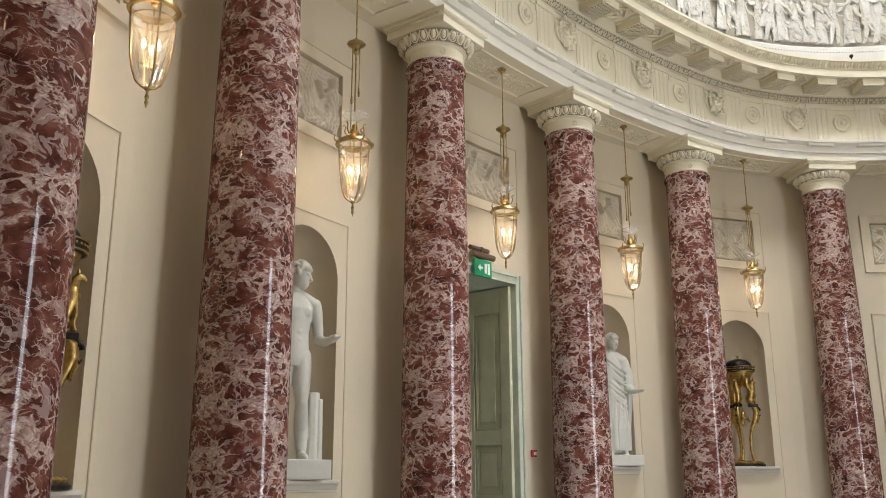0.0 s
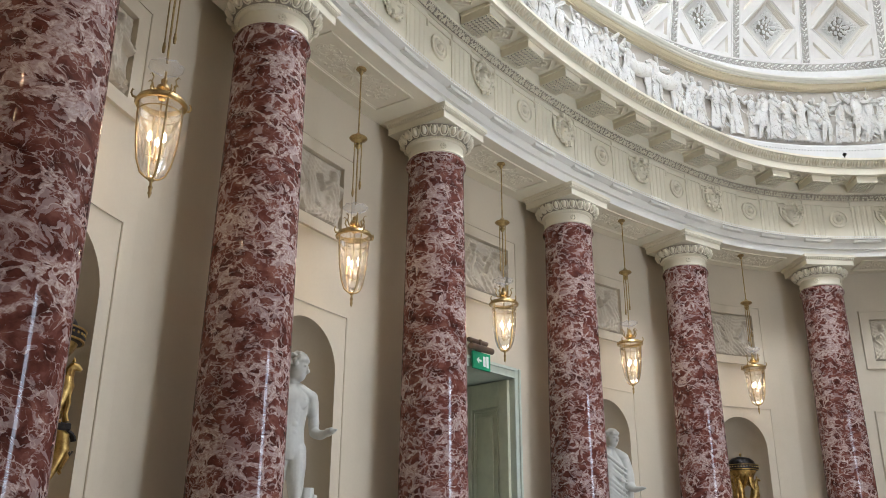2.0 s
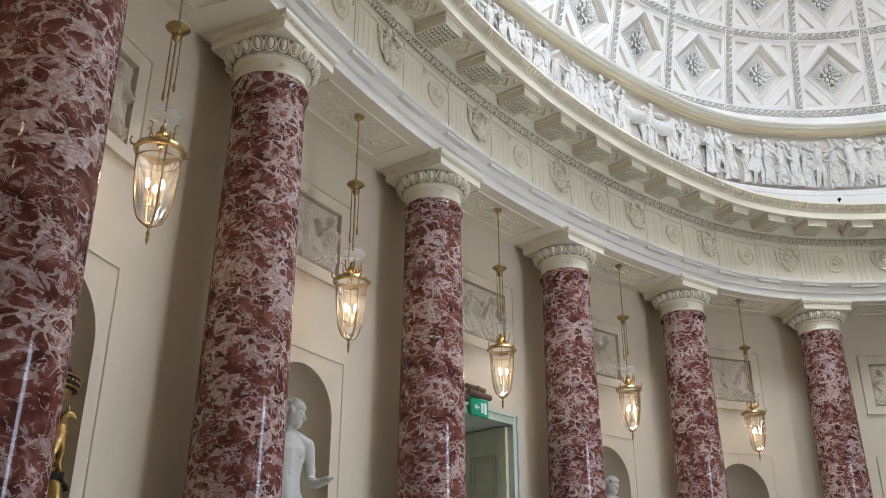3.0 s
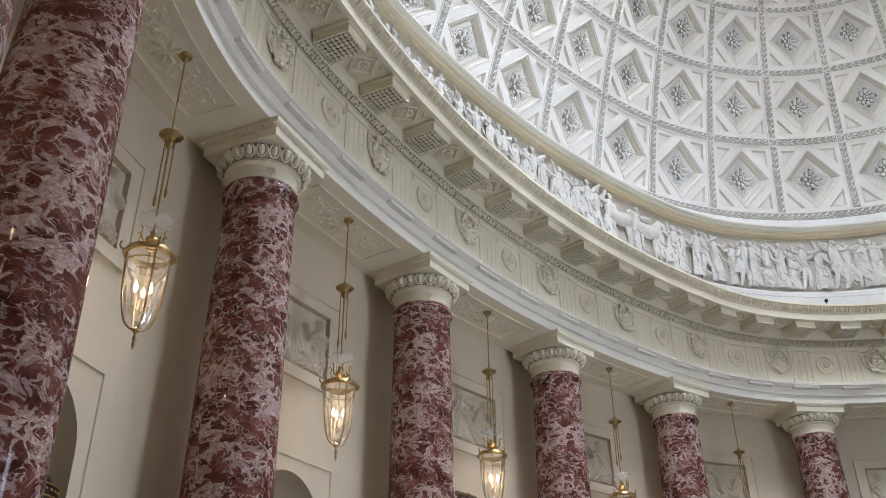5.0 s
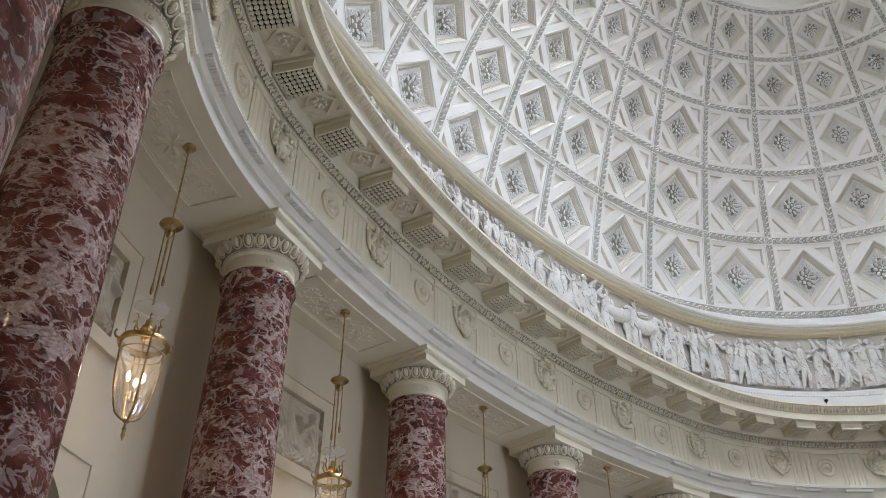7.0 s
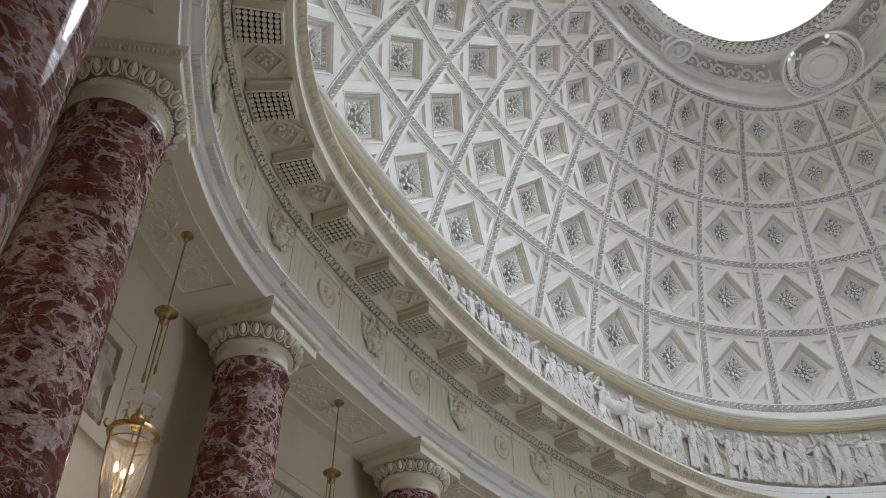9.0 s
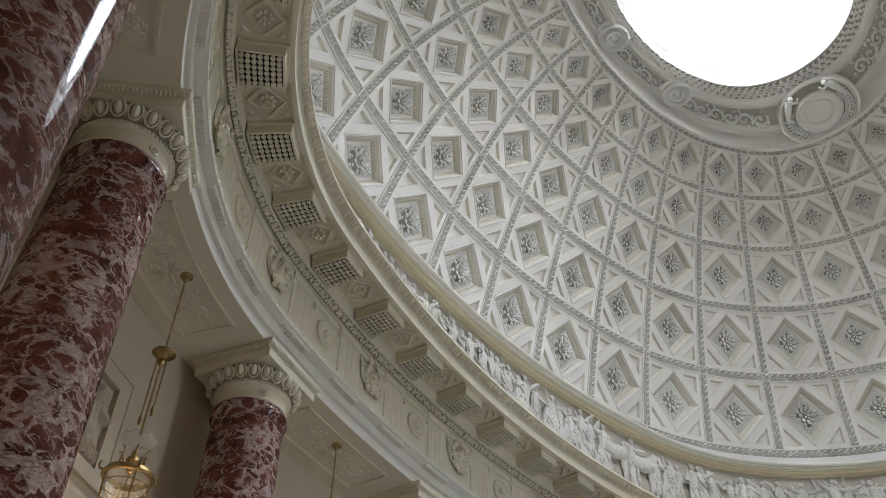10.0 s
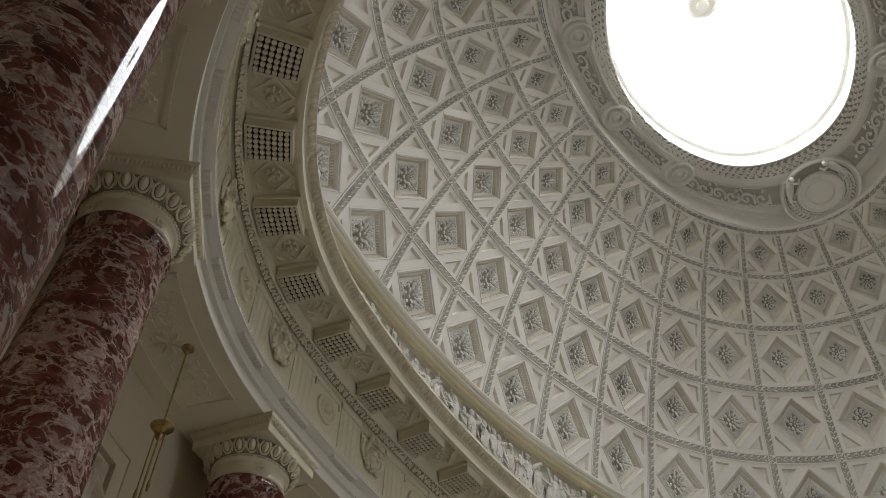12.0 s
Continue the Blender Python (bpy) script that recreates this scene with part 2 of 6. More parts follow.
def part(name, geo, material, parent=None, label="", smooth=False, kind=""):
    ob = new(name, geo if isinstance(geo, bpy.types.Mesh) else geo.mesh(name, material, smooth))
    if parent is not None:
        ob.parent = parent
    return tagged(ob, label=label, kind=kind)


def thing(name, label, category, group="", kind=""):
    ob = new(name)
    ob.empty_display_size = 0.2
    return tagged(ob, label, category, group, kind)


# ================= plan: a four-centred oval =================
A, B, RE = 8.503, 5.608, 5.149          # frieze face: half axes and end radius
WALL_OFF, AXIS_OFF = 1.07, 0.48         # wall face and column axes behind the frieze face
SOFFIT = 7.25


def oval_at(a, b, r, tau):
    """Places and outward directions on an oval, clockwise from its middle north point; tau is the share of the way round."""
    tau = np.atleast_1d(np.asarray(tau, float))
    m, ex = b - r, a - r
    yc = (ex ** 2 - m ** 2) / (2 * m)
    r1 = b + yc
    al = math.atan2(ex, yc)
    l1, l2 = r1 * al, r * (math.pi / 2 - al)
    q = l1 + l2
    s = np.mod(tau, 1) * 4 * q
    qd = np.floor(s / q).astype(int) % 4
    w = s - np.floor(s / q) * q
    w = np.where(qd % 2 == 1, q - w, w)
    t = np.where(w < l1, w / r1, al + (w - l1) / r)
    x = np.where(w < l1, r1 * np.sin(t), ex + r * np.sin(t))
    y = np.where(w < l1, r1 * np.cos(t) - yc, r * np.cos(t))
    sx, sy = np.where(qd < 2, 1, -1), np.where((qd == 0) | (qd == 3), 1, -1)
    return np.stack([x * sx, y * sy], -1), np.stack([np.sin(t) * sx, np.cos(t) * sy], -1), 4 * q


def at_oval(tau, off):
    return oval_at(A + off, B + off, RE + off, tau)


def spot(tau, off, z):
    """A frame on the oval: x to the right along it, y outwards, z up."""
    p, n, _ = at_oval(tau, off)
    (px, py), (nx, ny) = p[0], n[0]
    return Matrix(((ny, nx, 0, px), (-nx, ny, 0, py), (0, 0, 1, z), (0, 0, 0, 1)))


def bent(tau, off):
    """Maps local (along, depth outwards, height) onto the curve about tau."""
    length = at_oval(0, off)[2]

    def fn(v):
        p, n, _ = at_oval(tau + v[:, 0] / length, off)
        return np.c_[p + n * v[:, 1:2], v[:, 2]]
    return fn


def sweep(prof, n=256, closed=True):
    """A ring of the given (offset, height) section all round the oval."""
    g = Geo()
    taus = np.arange(n) / n
    k = len(prof)
    cols = []
    for off, z in prof:
        p, _, _ = at_oval(taus, off)
        cols.append(np.c_[p, np.full(n, z)])
    vs = np.stack(cols, 1).reshape(-1, 3)
    fs = []
    for i in range(n):
        j = (i + 1) % n
        for c in range(k if closed else k - 1):
            d = (c + 1) % k
            fs.append((i * k + c, i * k + d, j * k + d, j * k + c))
    return g.add(vs, fs)


COLUMN_BAYS = [-7.5, -6.5, -5.5, -4.72, -3.4, -2.59, -1.506, -0.453, 0.568, 1.55, 2.547, 3.53, 4.5, 5.5, 6.5, 7.5]


def frieze_tau(i):
    """Share of the way round for the i-th metope from the north door."""
    return float(np.interp(i, [-24, -9, -5, -3, 0, 4, 8, 24], [-24, -9.35, -5.34, -3.14, 0.05, 4.17, 8.03, 24])) / 48

# ================= floor and walls =================
taus = np.arange(192) / 192
rim, _, _ = at_oval(taus, WALL_OFF + 0.6)
slab = Geo().add([(*p, 0.0) for p in rim] + [(*p, -0.25) for p in rim],
                 [tuple(range(192)), tuple(range(383, 191, -1))] + [(i, (i + 1) % 192, 192 + (i + 1) % 192, 192 + i) for i in range(192)])
tagged(part("floor", slab, FLOORM), "polished pale marble floor of an oval saloon", "floor", kind="structure")

NICHE_HALF, PANEL_HALF = 0.54, 0.69
# niche by bay: foot, springing of the arch, top of the raised surround
NICHE_Z = {-3: (1.52, 3.66, 4.37), -2: (1.52, 3.68, 4.38), -1: (1.58, 3.75, 4.44), 1: (1.76, 3.79, 4.51), 2: (1.77, 3.82, 4.53), 3: (1.77, 3.82, 4.53)}
RELIEF_HALF, RELIEF_LOW, RELIEF_TOP = 0.54, 5.49, 6.30
FRAME_LOW, FRAME_TOP = 5.36, 6.45
DOOR_C, DOOR_HALF, DOOR_TOP = 0.10, 0.955, 4.34
# bay: (kind, middle of its openings along the wall)
BAYS = {-3: ("niche", 0.0), -2: ("niche", -0.04), -1: ("niche", 0.14), 0: ("door", DOOR_C), 1: ("niche", -0.045), 2: ("niche", -0.10), 3: ("niche", 0.05), 8: ("glazed", 0.0), -4: ("door", 0.0)}
GLAZED_HALF, GLAZED_TOP = 1.25, 6.9


def holes(kind, c, s, k):
    """Openings in the wall at s along a bay, as (low, high) pairs."""
    out, u = [], abs(s - c)
    if kind == "niche":
        if u < NICHE_HALF:
            foot, spring, _ = NICHE_Z[k]
            out.append((foot, spring + math.sqrt(max(NICHE_HALF ** 2 - u * u, 0))))
        if u < RELIEF_HALF:
            out.append((RELIEF_LOW, RELIEF_TOP))
    elif kind == "door":
        if u < DOOR_HALF:
            out.append((0.0, DOOR_TOP))
        if u < 0.88:
            out.append((RELIEF_LOW, RELIEF_TOP))
    elif kind == "glazed":
        if u < GLAZED_HALF:
            out.append((0.0, GLAZED_TOP))
    return out


def strips(samples, z0, z1, cut, depth, back=None):
    """A curved skin in upright strips with openings left free; samples run along the bay."""
    g = Geo()
    for s0, s1 in zip(samples[:-1], samples[1:]):
        e = 1e-5
        h0, h1 = cut(s0 + e), cut(s1 - e)
        lo0 = lo1 = z0
        for (a0, b0), (a1, b1) in zip(h0, h1):
            if a0 > lo0:
                g.add([(s0, depth, lo0), (s1, depth, lo1), (s1, depth, a1), (s0, depth, a0)], [(0, 1, 2, 3)])
            if back is not None:
                g.add([(s0, depth, b0), (s1, depth, b1), (s1, back, b1), (s0, back, b0)], [(0, 1, 2, 3)])
                if a0 > z0:
                    g.add([(s0, depth, a0), (s1, depth, a1), (s1, back, a1), (s0, back, a0)], [(0, 1, 2, 3)])
            lo0, lo1 = b0, b1
        g.add([(s0, depth, lo0), (s1, depth, lo1), (s1, depth, z1), (s0, depth, z1)], [(0, 1, 2, 3)])
    return g


def samples_for(lo, hi, c, halves, n=14):
    s = set(np.linspace(lo, hi, n).round(5).tolist())
    for h in halves:
        for k in (-1, 1):
            if lo < c + k * h < hi:
                s.add(round(c + k * h, 5))
    h = NICHE_HALF
    for k in range(1, 16):
        v = round(c - h * math.cos(math.pi * k / 16), 5)
        if lo < v < hi:
            s.add(v)
    return sorted(s)


wall_len = at_oval(0, WALL_OFF)[2]
bay_len = wall_len / 16
wall = thing("wall_oval", "cream painted curved plaster wall with niches and doorways", "wall", kind="structure")
for k in range(-7, 9):
    kind, c = BAYS.get(k, ("plain", 0.0))
    halves = {"niche": (NICHE_HALF, RELIEF_HALF), "door": (DOOR_HALF, 0.88), "glazed": (GLAZED_HALF,)}.get(kind, ())
    ss = samples_for(-bay_len / 2, bay_len / 2, c, halves)
    g = strips(ss, 0.0, SOFFIT + 0.4, lambda s: holes(kind, c, s, k), 0.0)
    # relief recess and door reveals
    recess = {"niche": [(RELIEF_HALF, RELIEF_LOW, RELIEF_TOP, 0.06)], "door": [(0.88, RELIEF_LOW, RELIEF_TOP, 0.06)], "glazed": [(GLAZED_HALF, 0, GLAZED_TOP, 0.5)]}.get(kind, [])
    for h, zl, zt, dp in recess:
        n = 10
        xs = np.linspace(c - h, c + h, n)
        for x0, x1 in zip(xs[:-1], xs[1:]):
            g.add([(x0, 0, zt), (x1, 0, zt), (x1, dp, zt), (x0, dp, zt)], [(0, 1, 2, 3)])
            if zl > 0:
                g.add([(x0, 0, zl), (x1, 0, zl), (x1, dp, zl), (x0, dp, zl)], [(0, 1, 2, 3)])
                g.add([(x0, dp, zl), (x1, dp, zl), (x1, dp, zt), (x0, dp, zt)], [(0, 1, 2, 3)])
        for x in (c - h, c + h):
            g.add([(x, 0, zl), (x, dp, zl), (x, dp, zt), (x, 0, zt)], [(0, 1, 2, 3)])
    # outer skin
    if kind in ("plain",):
        g.add(*(lambda q: (q.v, q.f))(strips(ss, 0.0, SOFFIT + 0.4, lambda s: [], 0.6)))
    elif kind == "niche":
        g.add(*(lambda q: (q.v, q.f))(strips(ss, 0.0, SOFFIT + 0.4, lambda s: [], 0.9)))
    part("wall_bay", g.mapped(bent(k / 16, WALL_OFF)), WALL, wall)


def arch_cut(c, foot, spring):
    return lambda s: [(foot, spring + math.sqrt(max(NICHE_HALF ** 2 - (s - c) ** 2, 0)))] if abs(s - c) < NICHE_HALF else []


def niche(k, c):
    """Raised surround, hollow and sill of one niche."""
    t = thing("wall_niche", "round-headed buff niche in a raised cream surround with a stone sill", "niche", "niches round the wall", "structure")
    m = bent(k / 16, WALL_OFF)
    foot, spring, top = NICHE_Z[k]
    ss = samples_for(c - PANEL_HALF, c + PANEL_HALF, c, (NICHE_HALF,), 8)
    ss = sorted({*ss, c - PANEL_HALF, c + PANEL_HALF})
    lift = -0.035
    g = strips(ss, 0.9, top, arch_cut(c, foot, spring), lift)
    for x in (c - PANEL_HALF, c + PANEL_HALF):
        g.add([(x, lift, 0.9), (x, 0.01, 0.9), (x, 0.01, top), (x, lift, top)], [(0, 1, 2, 3)])
    for x0, x1 in zip(ss[:-1], ss[1:]):
        g.add([(x0, lift, top), (x1, lift, top), (x1, 0.01, top), (x0, 0.01, top)], [(0, 1, 2, 3)])
    part("surround", g.mapped(m), WALL, t)
    # thin bead round the surround
    b = Geo()
    w = 0.022
    for x in (c - PANEL_HALF - w, c + PANEL_HALF):
        b.box(x, x + w, -0.05, 0.01, 0.9, top + w, 0.006)
    xs = np.linspace(c - PANEL_HALF, c + PANEL_HALF, 9)
    for x0, x1 in zip(xs[:-1], xs[1:]):
        b.box(x0, x1, -0.05, 0.01, top, top + w)
    part("bead", b.mapped(m), WALL, t)
    h = Geo()
    n, depth = 16, 0.62
    prof = []
    for i in range(n + 1):
        a = math.pi * i / n
        prof.append((c - NICHE_HALF * math.cos(a), lift + depth * math.sin(a)))
    rows = [foot, 2.4, 3.1, spring]
    vs = [(x, y, z) for z in rows for x, y in prof]
    for j in range(1, 9):
        e = math.pi / 2 * j / 8
        for i in range(n + 1):
            a = math.pi * i / n
            vs.append((c - NICHE_HALF * math.cos(a) * math.cos(e), lift + depth * math.sin(a) * math.cos(e), spring + NICHE_HALF * math.sin(e)))
    m1 = n + 1
    R = len(vs) // m1
    h.add(vs, [(r * m1 + i, r * m1 + i + 1, (r + 1) * m1 + i + 1, (r + 1) * m1 + i) for r in range(R - 1) for i in range(n)])
    part("hollow", h.mapped(m), NICHE, t, "buff painted hollow", smooth=True)
    s = Geo()
    s.add([(x, y, foot) for x, y in prof], [tuple(range(len(prof)))])
    # a sill that bows forward, with a rounded nose over a hollow and a fillet
    nose = [(0.02, 0.0), (0.135, 0.0), (0.15, -0.012), (0.15, -0.035), (0.135, -0.048), (0.105, -0.055), (0.085, -0.075), (0.075, -0.10), (0.06, -0.105), (0.06, -0.125), (0.02, -0.13)]
    cols, wide = 17, NICHE_HALF + 0.07
    vs = []
    for q in range(cols):
        u = -1 + 2 * q / (cols - 1)
        bow = 0.35 + 0.65 * math.sqrt(max(1 - u ** 4, 0))
        vs += [(c + u * wide, -0.03 - (o - 0.02) * bow, foot + 0.004 + dz) for o, dz in nose]
    r = len(nose)
    s.add(vs, [(q * r + e, q * r + e + 1, q * r + r + e + 1, q * r + r + e) for q in range(cols - 1) for e in range(r - 1)] + [tuple(range(r)), tuple((cols - 1) * r + e for e in range(r))])
    part("sill", s.mapped(m), STONE, t, "moulded stone sill", smooth=True)


def carved(rng, half, c):
    """A carved slab: draped bodies as rounded ridges with folds, on a grid of depths."""
    nx, nz = int(half * 2 / 0.011), int((RELIEF_TOP - RELIEF_LOW) / 0.011)
    X, Z = np.meshgrid(np.linspace(-half, half, nx), np.linspace(0, RELIEF_TOP - RELIEF_LOW, nz), indexing="ij")
    H = 0.008 + 0.008 * np.sin(5 * X + 2.0 * np.sin(4 * Z + rng.uniform(0, 6)))

    def ridge(p, q, r0, r1, lift, folds=0.0, freq=70.0):
        """One rounded limb or cloth, melted into the rest."""
        nonlocal H
        (x0, z0), (x1, z1) = p, q
        dx, dz = x1 - x0, z1 - z0
        ll = dx * dx + dz * dz + 1e-9
        u = np.clip(((X - x0) * dx + (Z - z0) * dz) / ll, 0, 1)
        px, pz = X - x0 - u * dx, Z - z0 - u * dz
        r = r0 + (r1 - r0) * u
        d = np.hypot(px, pz) / (1.15 * r)
        side = (px * dz - pz * dx) / math.sqrt(ll)
        body = np.clip(1 - d * d, 0, 1)
        h = lift * body ** 0.8 + folds * 0.016 * np.sqrt(body) * np.sin(freq * side + 5 * u + 3 * np.sin(9 * X + 7 * Z))
        k = 0.008
        H = k * np.log(np.exp(H / k) + np.exp(h / k))
    n = 2 if half < 0.7 else 3
    for e in range(n):
        x, w = half * (-0.62 + 1.24 * e / (n - 1)) + rng.uniform(-0.05, 0.05), rng.choice((-1, 1))
        lean = rng.uniform(-0.08, 0.08)
        ridge((x - w * 0.05, 0.20), (x + w * 0.28, 0.02), 0.13, 0.10, 0.05, 0.5, 115)
        ridge((x - w * 0.08, 0.22), (x + w * 0.06, 0.0), 0.15, 0.13, 0.055, 0.5, 95)
        ridge((x - w * 0.05, 0.24), (x + lean, 0.52), 0.13, 0.10, 0.065, 0.3, 90)
        ridge((x + lean + w * 0.02, 0.60), (x + lean + w * 0.03, 0.66), 0.055, 0.06, 0.075)
        ridge((x + lean + w * 0.08, 0.52), (x + lean + w * 0.22, 0.42), 0.045, 0.035, 0.07)
        ridge((x + lean + w * 0.22, 0.42), (x + lean + w * 0.30, 0.56), 0.035, 0.028, 0.07)
        ridge((x + lean - w * 0.09, 0.52), (x + lean - w * 0.20, 0.34), 0.045, 0.032, 0.065)
        for _ in range(5):
            a, fx, fz = rng.uniform(0.3, 1.3) * w, x + rng.uniform(-0.25, 0.2), rng.uniform(0.1, 0.7)
            ridge((fx, fz), (fx + 0.22 * math.cos(a), fz - 0.22 * abs(math.sin(a))), 0.03, 0.012, 0.05)
    edge = np.minimum(np.minimum(half - abs(X), Z), RELIEF_TOP - RELIEF_LOW - Z)
    H = H + 0.004 * np.sin(48 * X + 30 * Z + 5 * np.sin(11 * X)) * np.sin(37 * Z - 20 * X + 4 * np.sin(9 * Z))
    H = 1.8 * H * np.clip(edge / 0.03, 0, 1)
    vs = np.stack([X + c, 0.054 - H, Z + RELIEF_LOW], -1).reshape(-1, 3)
    return Geo().add(vs, [(i * nz + j, i * nz + j + 1, (i + 1) * nz + j + 1, (i + 1) * nz + j) for i in range(nx - 1) for j in range(nz - 1)])


def wall_relief(k, c, half):
    """A framed plaster relief high on the wall."""
    rng = random.Random(100 + k)
    t = thing("wall_relief", "cream plaster relief of draped figures in a sunk rectangular frame", "relief panel", "reliefs above the niches", "structure")
    m = bent(k / 16, WALL_OFF)
    fr = half + 0.16
    lift = -0.03
    xs = sorted({*np.linspace(c - fr, c + fr, 11).tolist(), c - half, c + half})
    body = strips(xs, FRAME_LOW, FRAME_TOP, lambda s: [(RELIEF_LOW, RELIEF_TOP)] if abs(s - c) < half else [], lift, 0.0)
    for x in (c - fr, c + fr):
        body.add([(x, lift, FRAME_LOW), (x, 0.01, FRAME_LOW), (x, 0.01, FRAME_TOP), (x, lift, FRAME_TOP)], [(0, 1, 2, 3)])
    for x in (c - half, c + half):
        body.add([(x, lift, RELIEF_LOW), (x, 0.0, RELIEF_LOW), (x, 0.0, RELIEF_TOP), (x, lift, RELIEF_TOP)], [(0, 1, 2, 3)])
    for x0, x1 in zip(xs[:-1], xs[1:]):
        for z in (FRAME_LOW, FRAME_TOP):
            body.add([(x0, lift, z), (x1, lift, z), (x1, 0.01, z), (x0, 0.01, z)], [(0, 1, 2, 3)])
    part("frame", body.mapped(m), WALL, t)
    b = Geo()
    w = 0.02
    for x in (c - fr - w, c + fr):
        b.box(x, x + w, -0.045, 0.01, FRAME_LOW - w, FRAME_TOP + w, 0.005)
    for x0, x1 in zip(xs[:-1], xs[1:]):
        for z in (FRAME_LOW - w, FRAME_TOP):
            b.box(x0, x1, -0.045, 0.01, z, z + w)
    part("bead", b.mapped(m), WALL, t)
    part("figures", carved(rng, half, c).mapped(m), RELIEFM, t, "worn low carving of draped figures", smooth=True)


for k, (kind, c) in BAYS.items():
    if kind == "niche":
        niche(k, c)
        wall_relief(k, c, RELIEF_HALF)
    elif kind == "door" and k == 0:
        wall_relief(k, c, 0.88)

# ================= entablature =================
arch = thing("architrave", "ivory plaster architrave of stepped bands carried by the columns", "architrave", kind="structure")
part("architrave_body", sweep([(WALL_OFF + 0.02, 7.25), (0.10, 7.25), (0.10, 7.375), (0.055, 7.38), (0.055, 7.51), (0.03, 7.515), (-0.03, 7.54), (-0.05, 7.545), (-0.05, 7.60), (0.0, 7.605), (WALL_OFF + 0.02, 7.605)]), CREAM, arch)
part("architrave_soffit", sweep([(WALL_OFF - 0.004, 7.2496), (0.104, 7.2496), (0.104, 7.245), (WALL_OFF - 0.004, 7.245)]), ENTAB, arch, "cream painted soffit")
frieze = thing("frieze", "ivory plaster frieze with fluted blocks, masks and roundels", "frieze", kind="structure")
part("frieze_body", sweep([(0.0, 7.606), (0.0, 8.30), (0.5, 8.30), (0.5, 7.606)]), ENTAB, frieze)
cornice = thing("cornice", "ivory plaster cornice with perforated blocks and a carved edge", "cornice", kind="structure")
part("cornice_body", sweep([(0.5, 8.302), (-0.02, 8.302), (-0.05, 8.33), (-0.07, 8.40), (-0.10, 8.44), (-0.10, 8.62), (-0.585, 8.62), (-0.585, 8.575), (-0.64, 8.575), (-0.64, 8.70), (-0.655, 8.71), (-0.67, 8.76), (-0.72, 8.82), (-0.74, 8.83), (-0.74, 8.87), (0.5, 8.95)]), ENTAB, cornice)
attic = thing("attic_frieze", "white plaster attic band with a procession in high relief", "frieze", kind="structure")
part("attic_wall", sweep([(0.9, 8.96), (0.18, 8.96), (0.18, 9.56), (0.20, 9.60), (0.32, 9.66), (0.32, 10.86), (0.9, 10.86)]), WHITE, attic)
part("procession_ground", sweep([(0.315, 9.672), (0.315, 10.84), (0.322, 10.84), (0.322, 9.672)]), BEHIND, attic, "brown ground painted as shade between the figures")
part("attic_moulding", sweep([(0.9, 10.862), (0.25, 10.862), (0.25, 10.885), (0.20, 10.90), (0.17, 10.94), (0.15, 10.945), (0.15, 10.965), (0.9, 10.965)]), GILT, attic, "straw coloured hollow moulding")
part("attic_crown", sweep([(0.9, 10.966), (0.14, 10.966), (0.12, 10.975), (0.11, 11.0), (0.075, 11.005), (0.05, 11.03), (0.05, 11.06), (0.09, 11.075), (0.14, 11.10), (0.9, 11.12)]), CREAM, attic, "cream double roll moulding")
part("attic_band", sweep([(1.2, 11.122), (0.30, 11.122), (0.34, 11.16), (0.34, 11.22), (0.42, 11.30), (0.49, 11.46), (1.2, 11.46)]), WHITE, attic)

# ================= dome =================
D_OFF, D_Z, D_END, D_RISE = 1.2175, 7.5404, 1.5562, 9.1157
TOP_A, TOP_B, TOP_R = 3.339, 1.772, 1.180
EDGE = [0.459, 0.653, 0.840, 1.018, 1.181, 1.335]
CELL0 = 4.885


def dome_at(tau, th):
    w = ((1 - np.cos(th)) / (1 - math.cos(D_END)))[:, None]
    p, _, _ = at_oval(tau, D_OFF)
    q, _, _ = oval_at(TOP_A, TOP_B, TOP_R, tau)
    return np.c_[p + (q - p) * w, D_Z + D_RISE * np.sin(th)]


def on_dome(tau, th, depth):
    """Places at a depth behind the dome's inner face."""
    e = 1e-4
    p = dome_at(tau, th)
    n = np.cross(dome_at(tau + e, th) - p, dome_at(tau, th + e) - p)
    n /= np.linalg.norm(n, axis=1)[:, None]
    flip = np.sign((n[:, :2] * p[:, :2]).sum(1) + n[:, 2] * 2)
    return p + n * (flip * depth)[:, None]


def cell_map(i, j):
    def fn(v):
        return on_dome((i + CELL0 + v[:, 0] / 2) / 32, EDGE[j] + (EDGE[j + 1] - EDGE[j]) * (v[:, 1] + 1) / 2, v[:, 2] * (0.95, 0.92, 0.88, 0.84, 0.80)[j])
    return fn


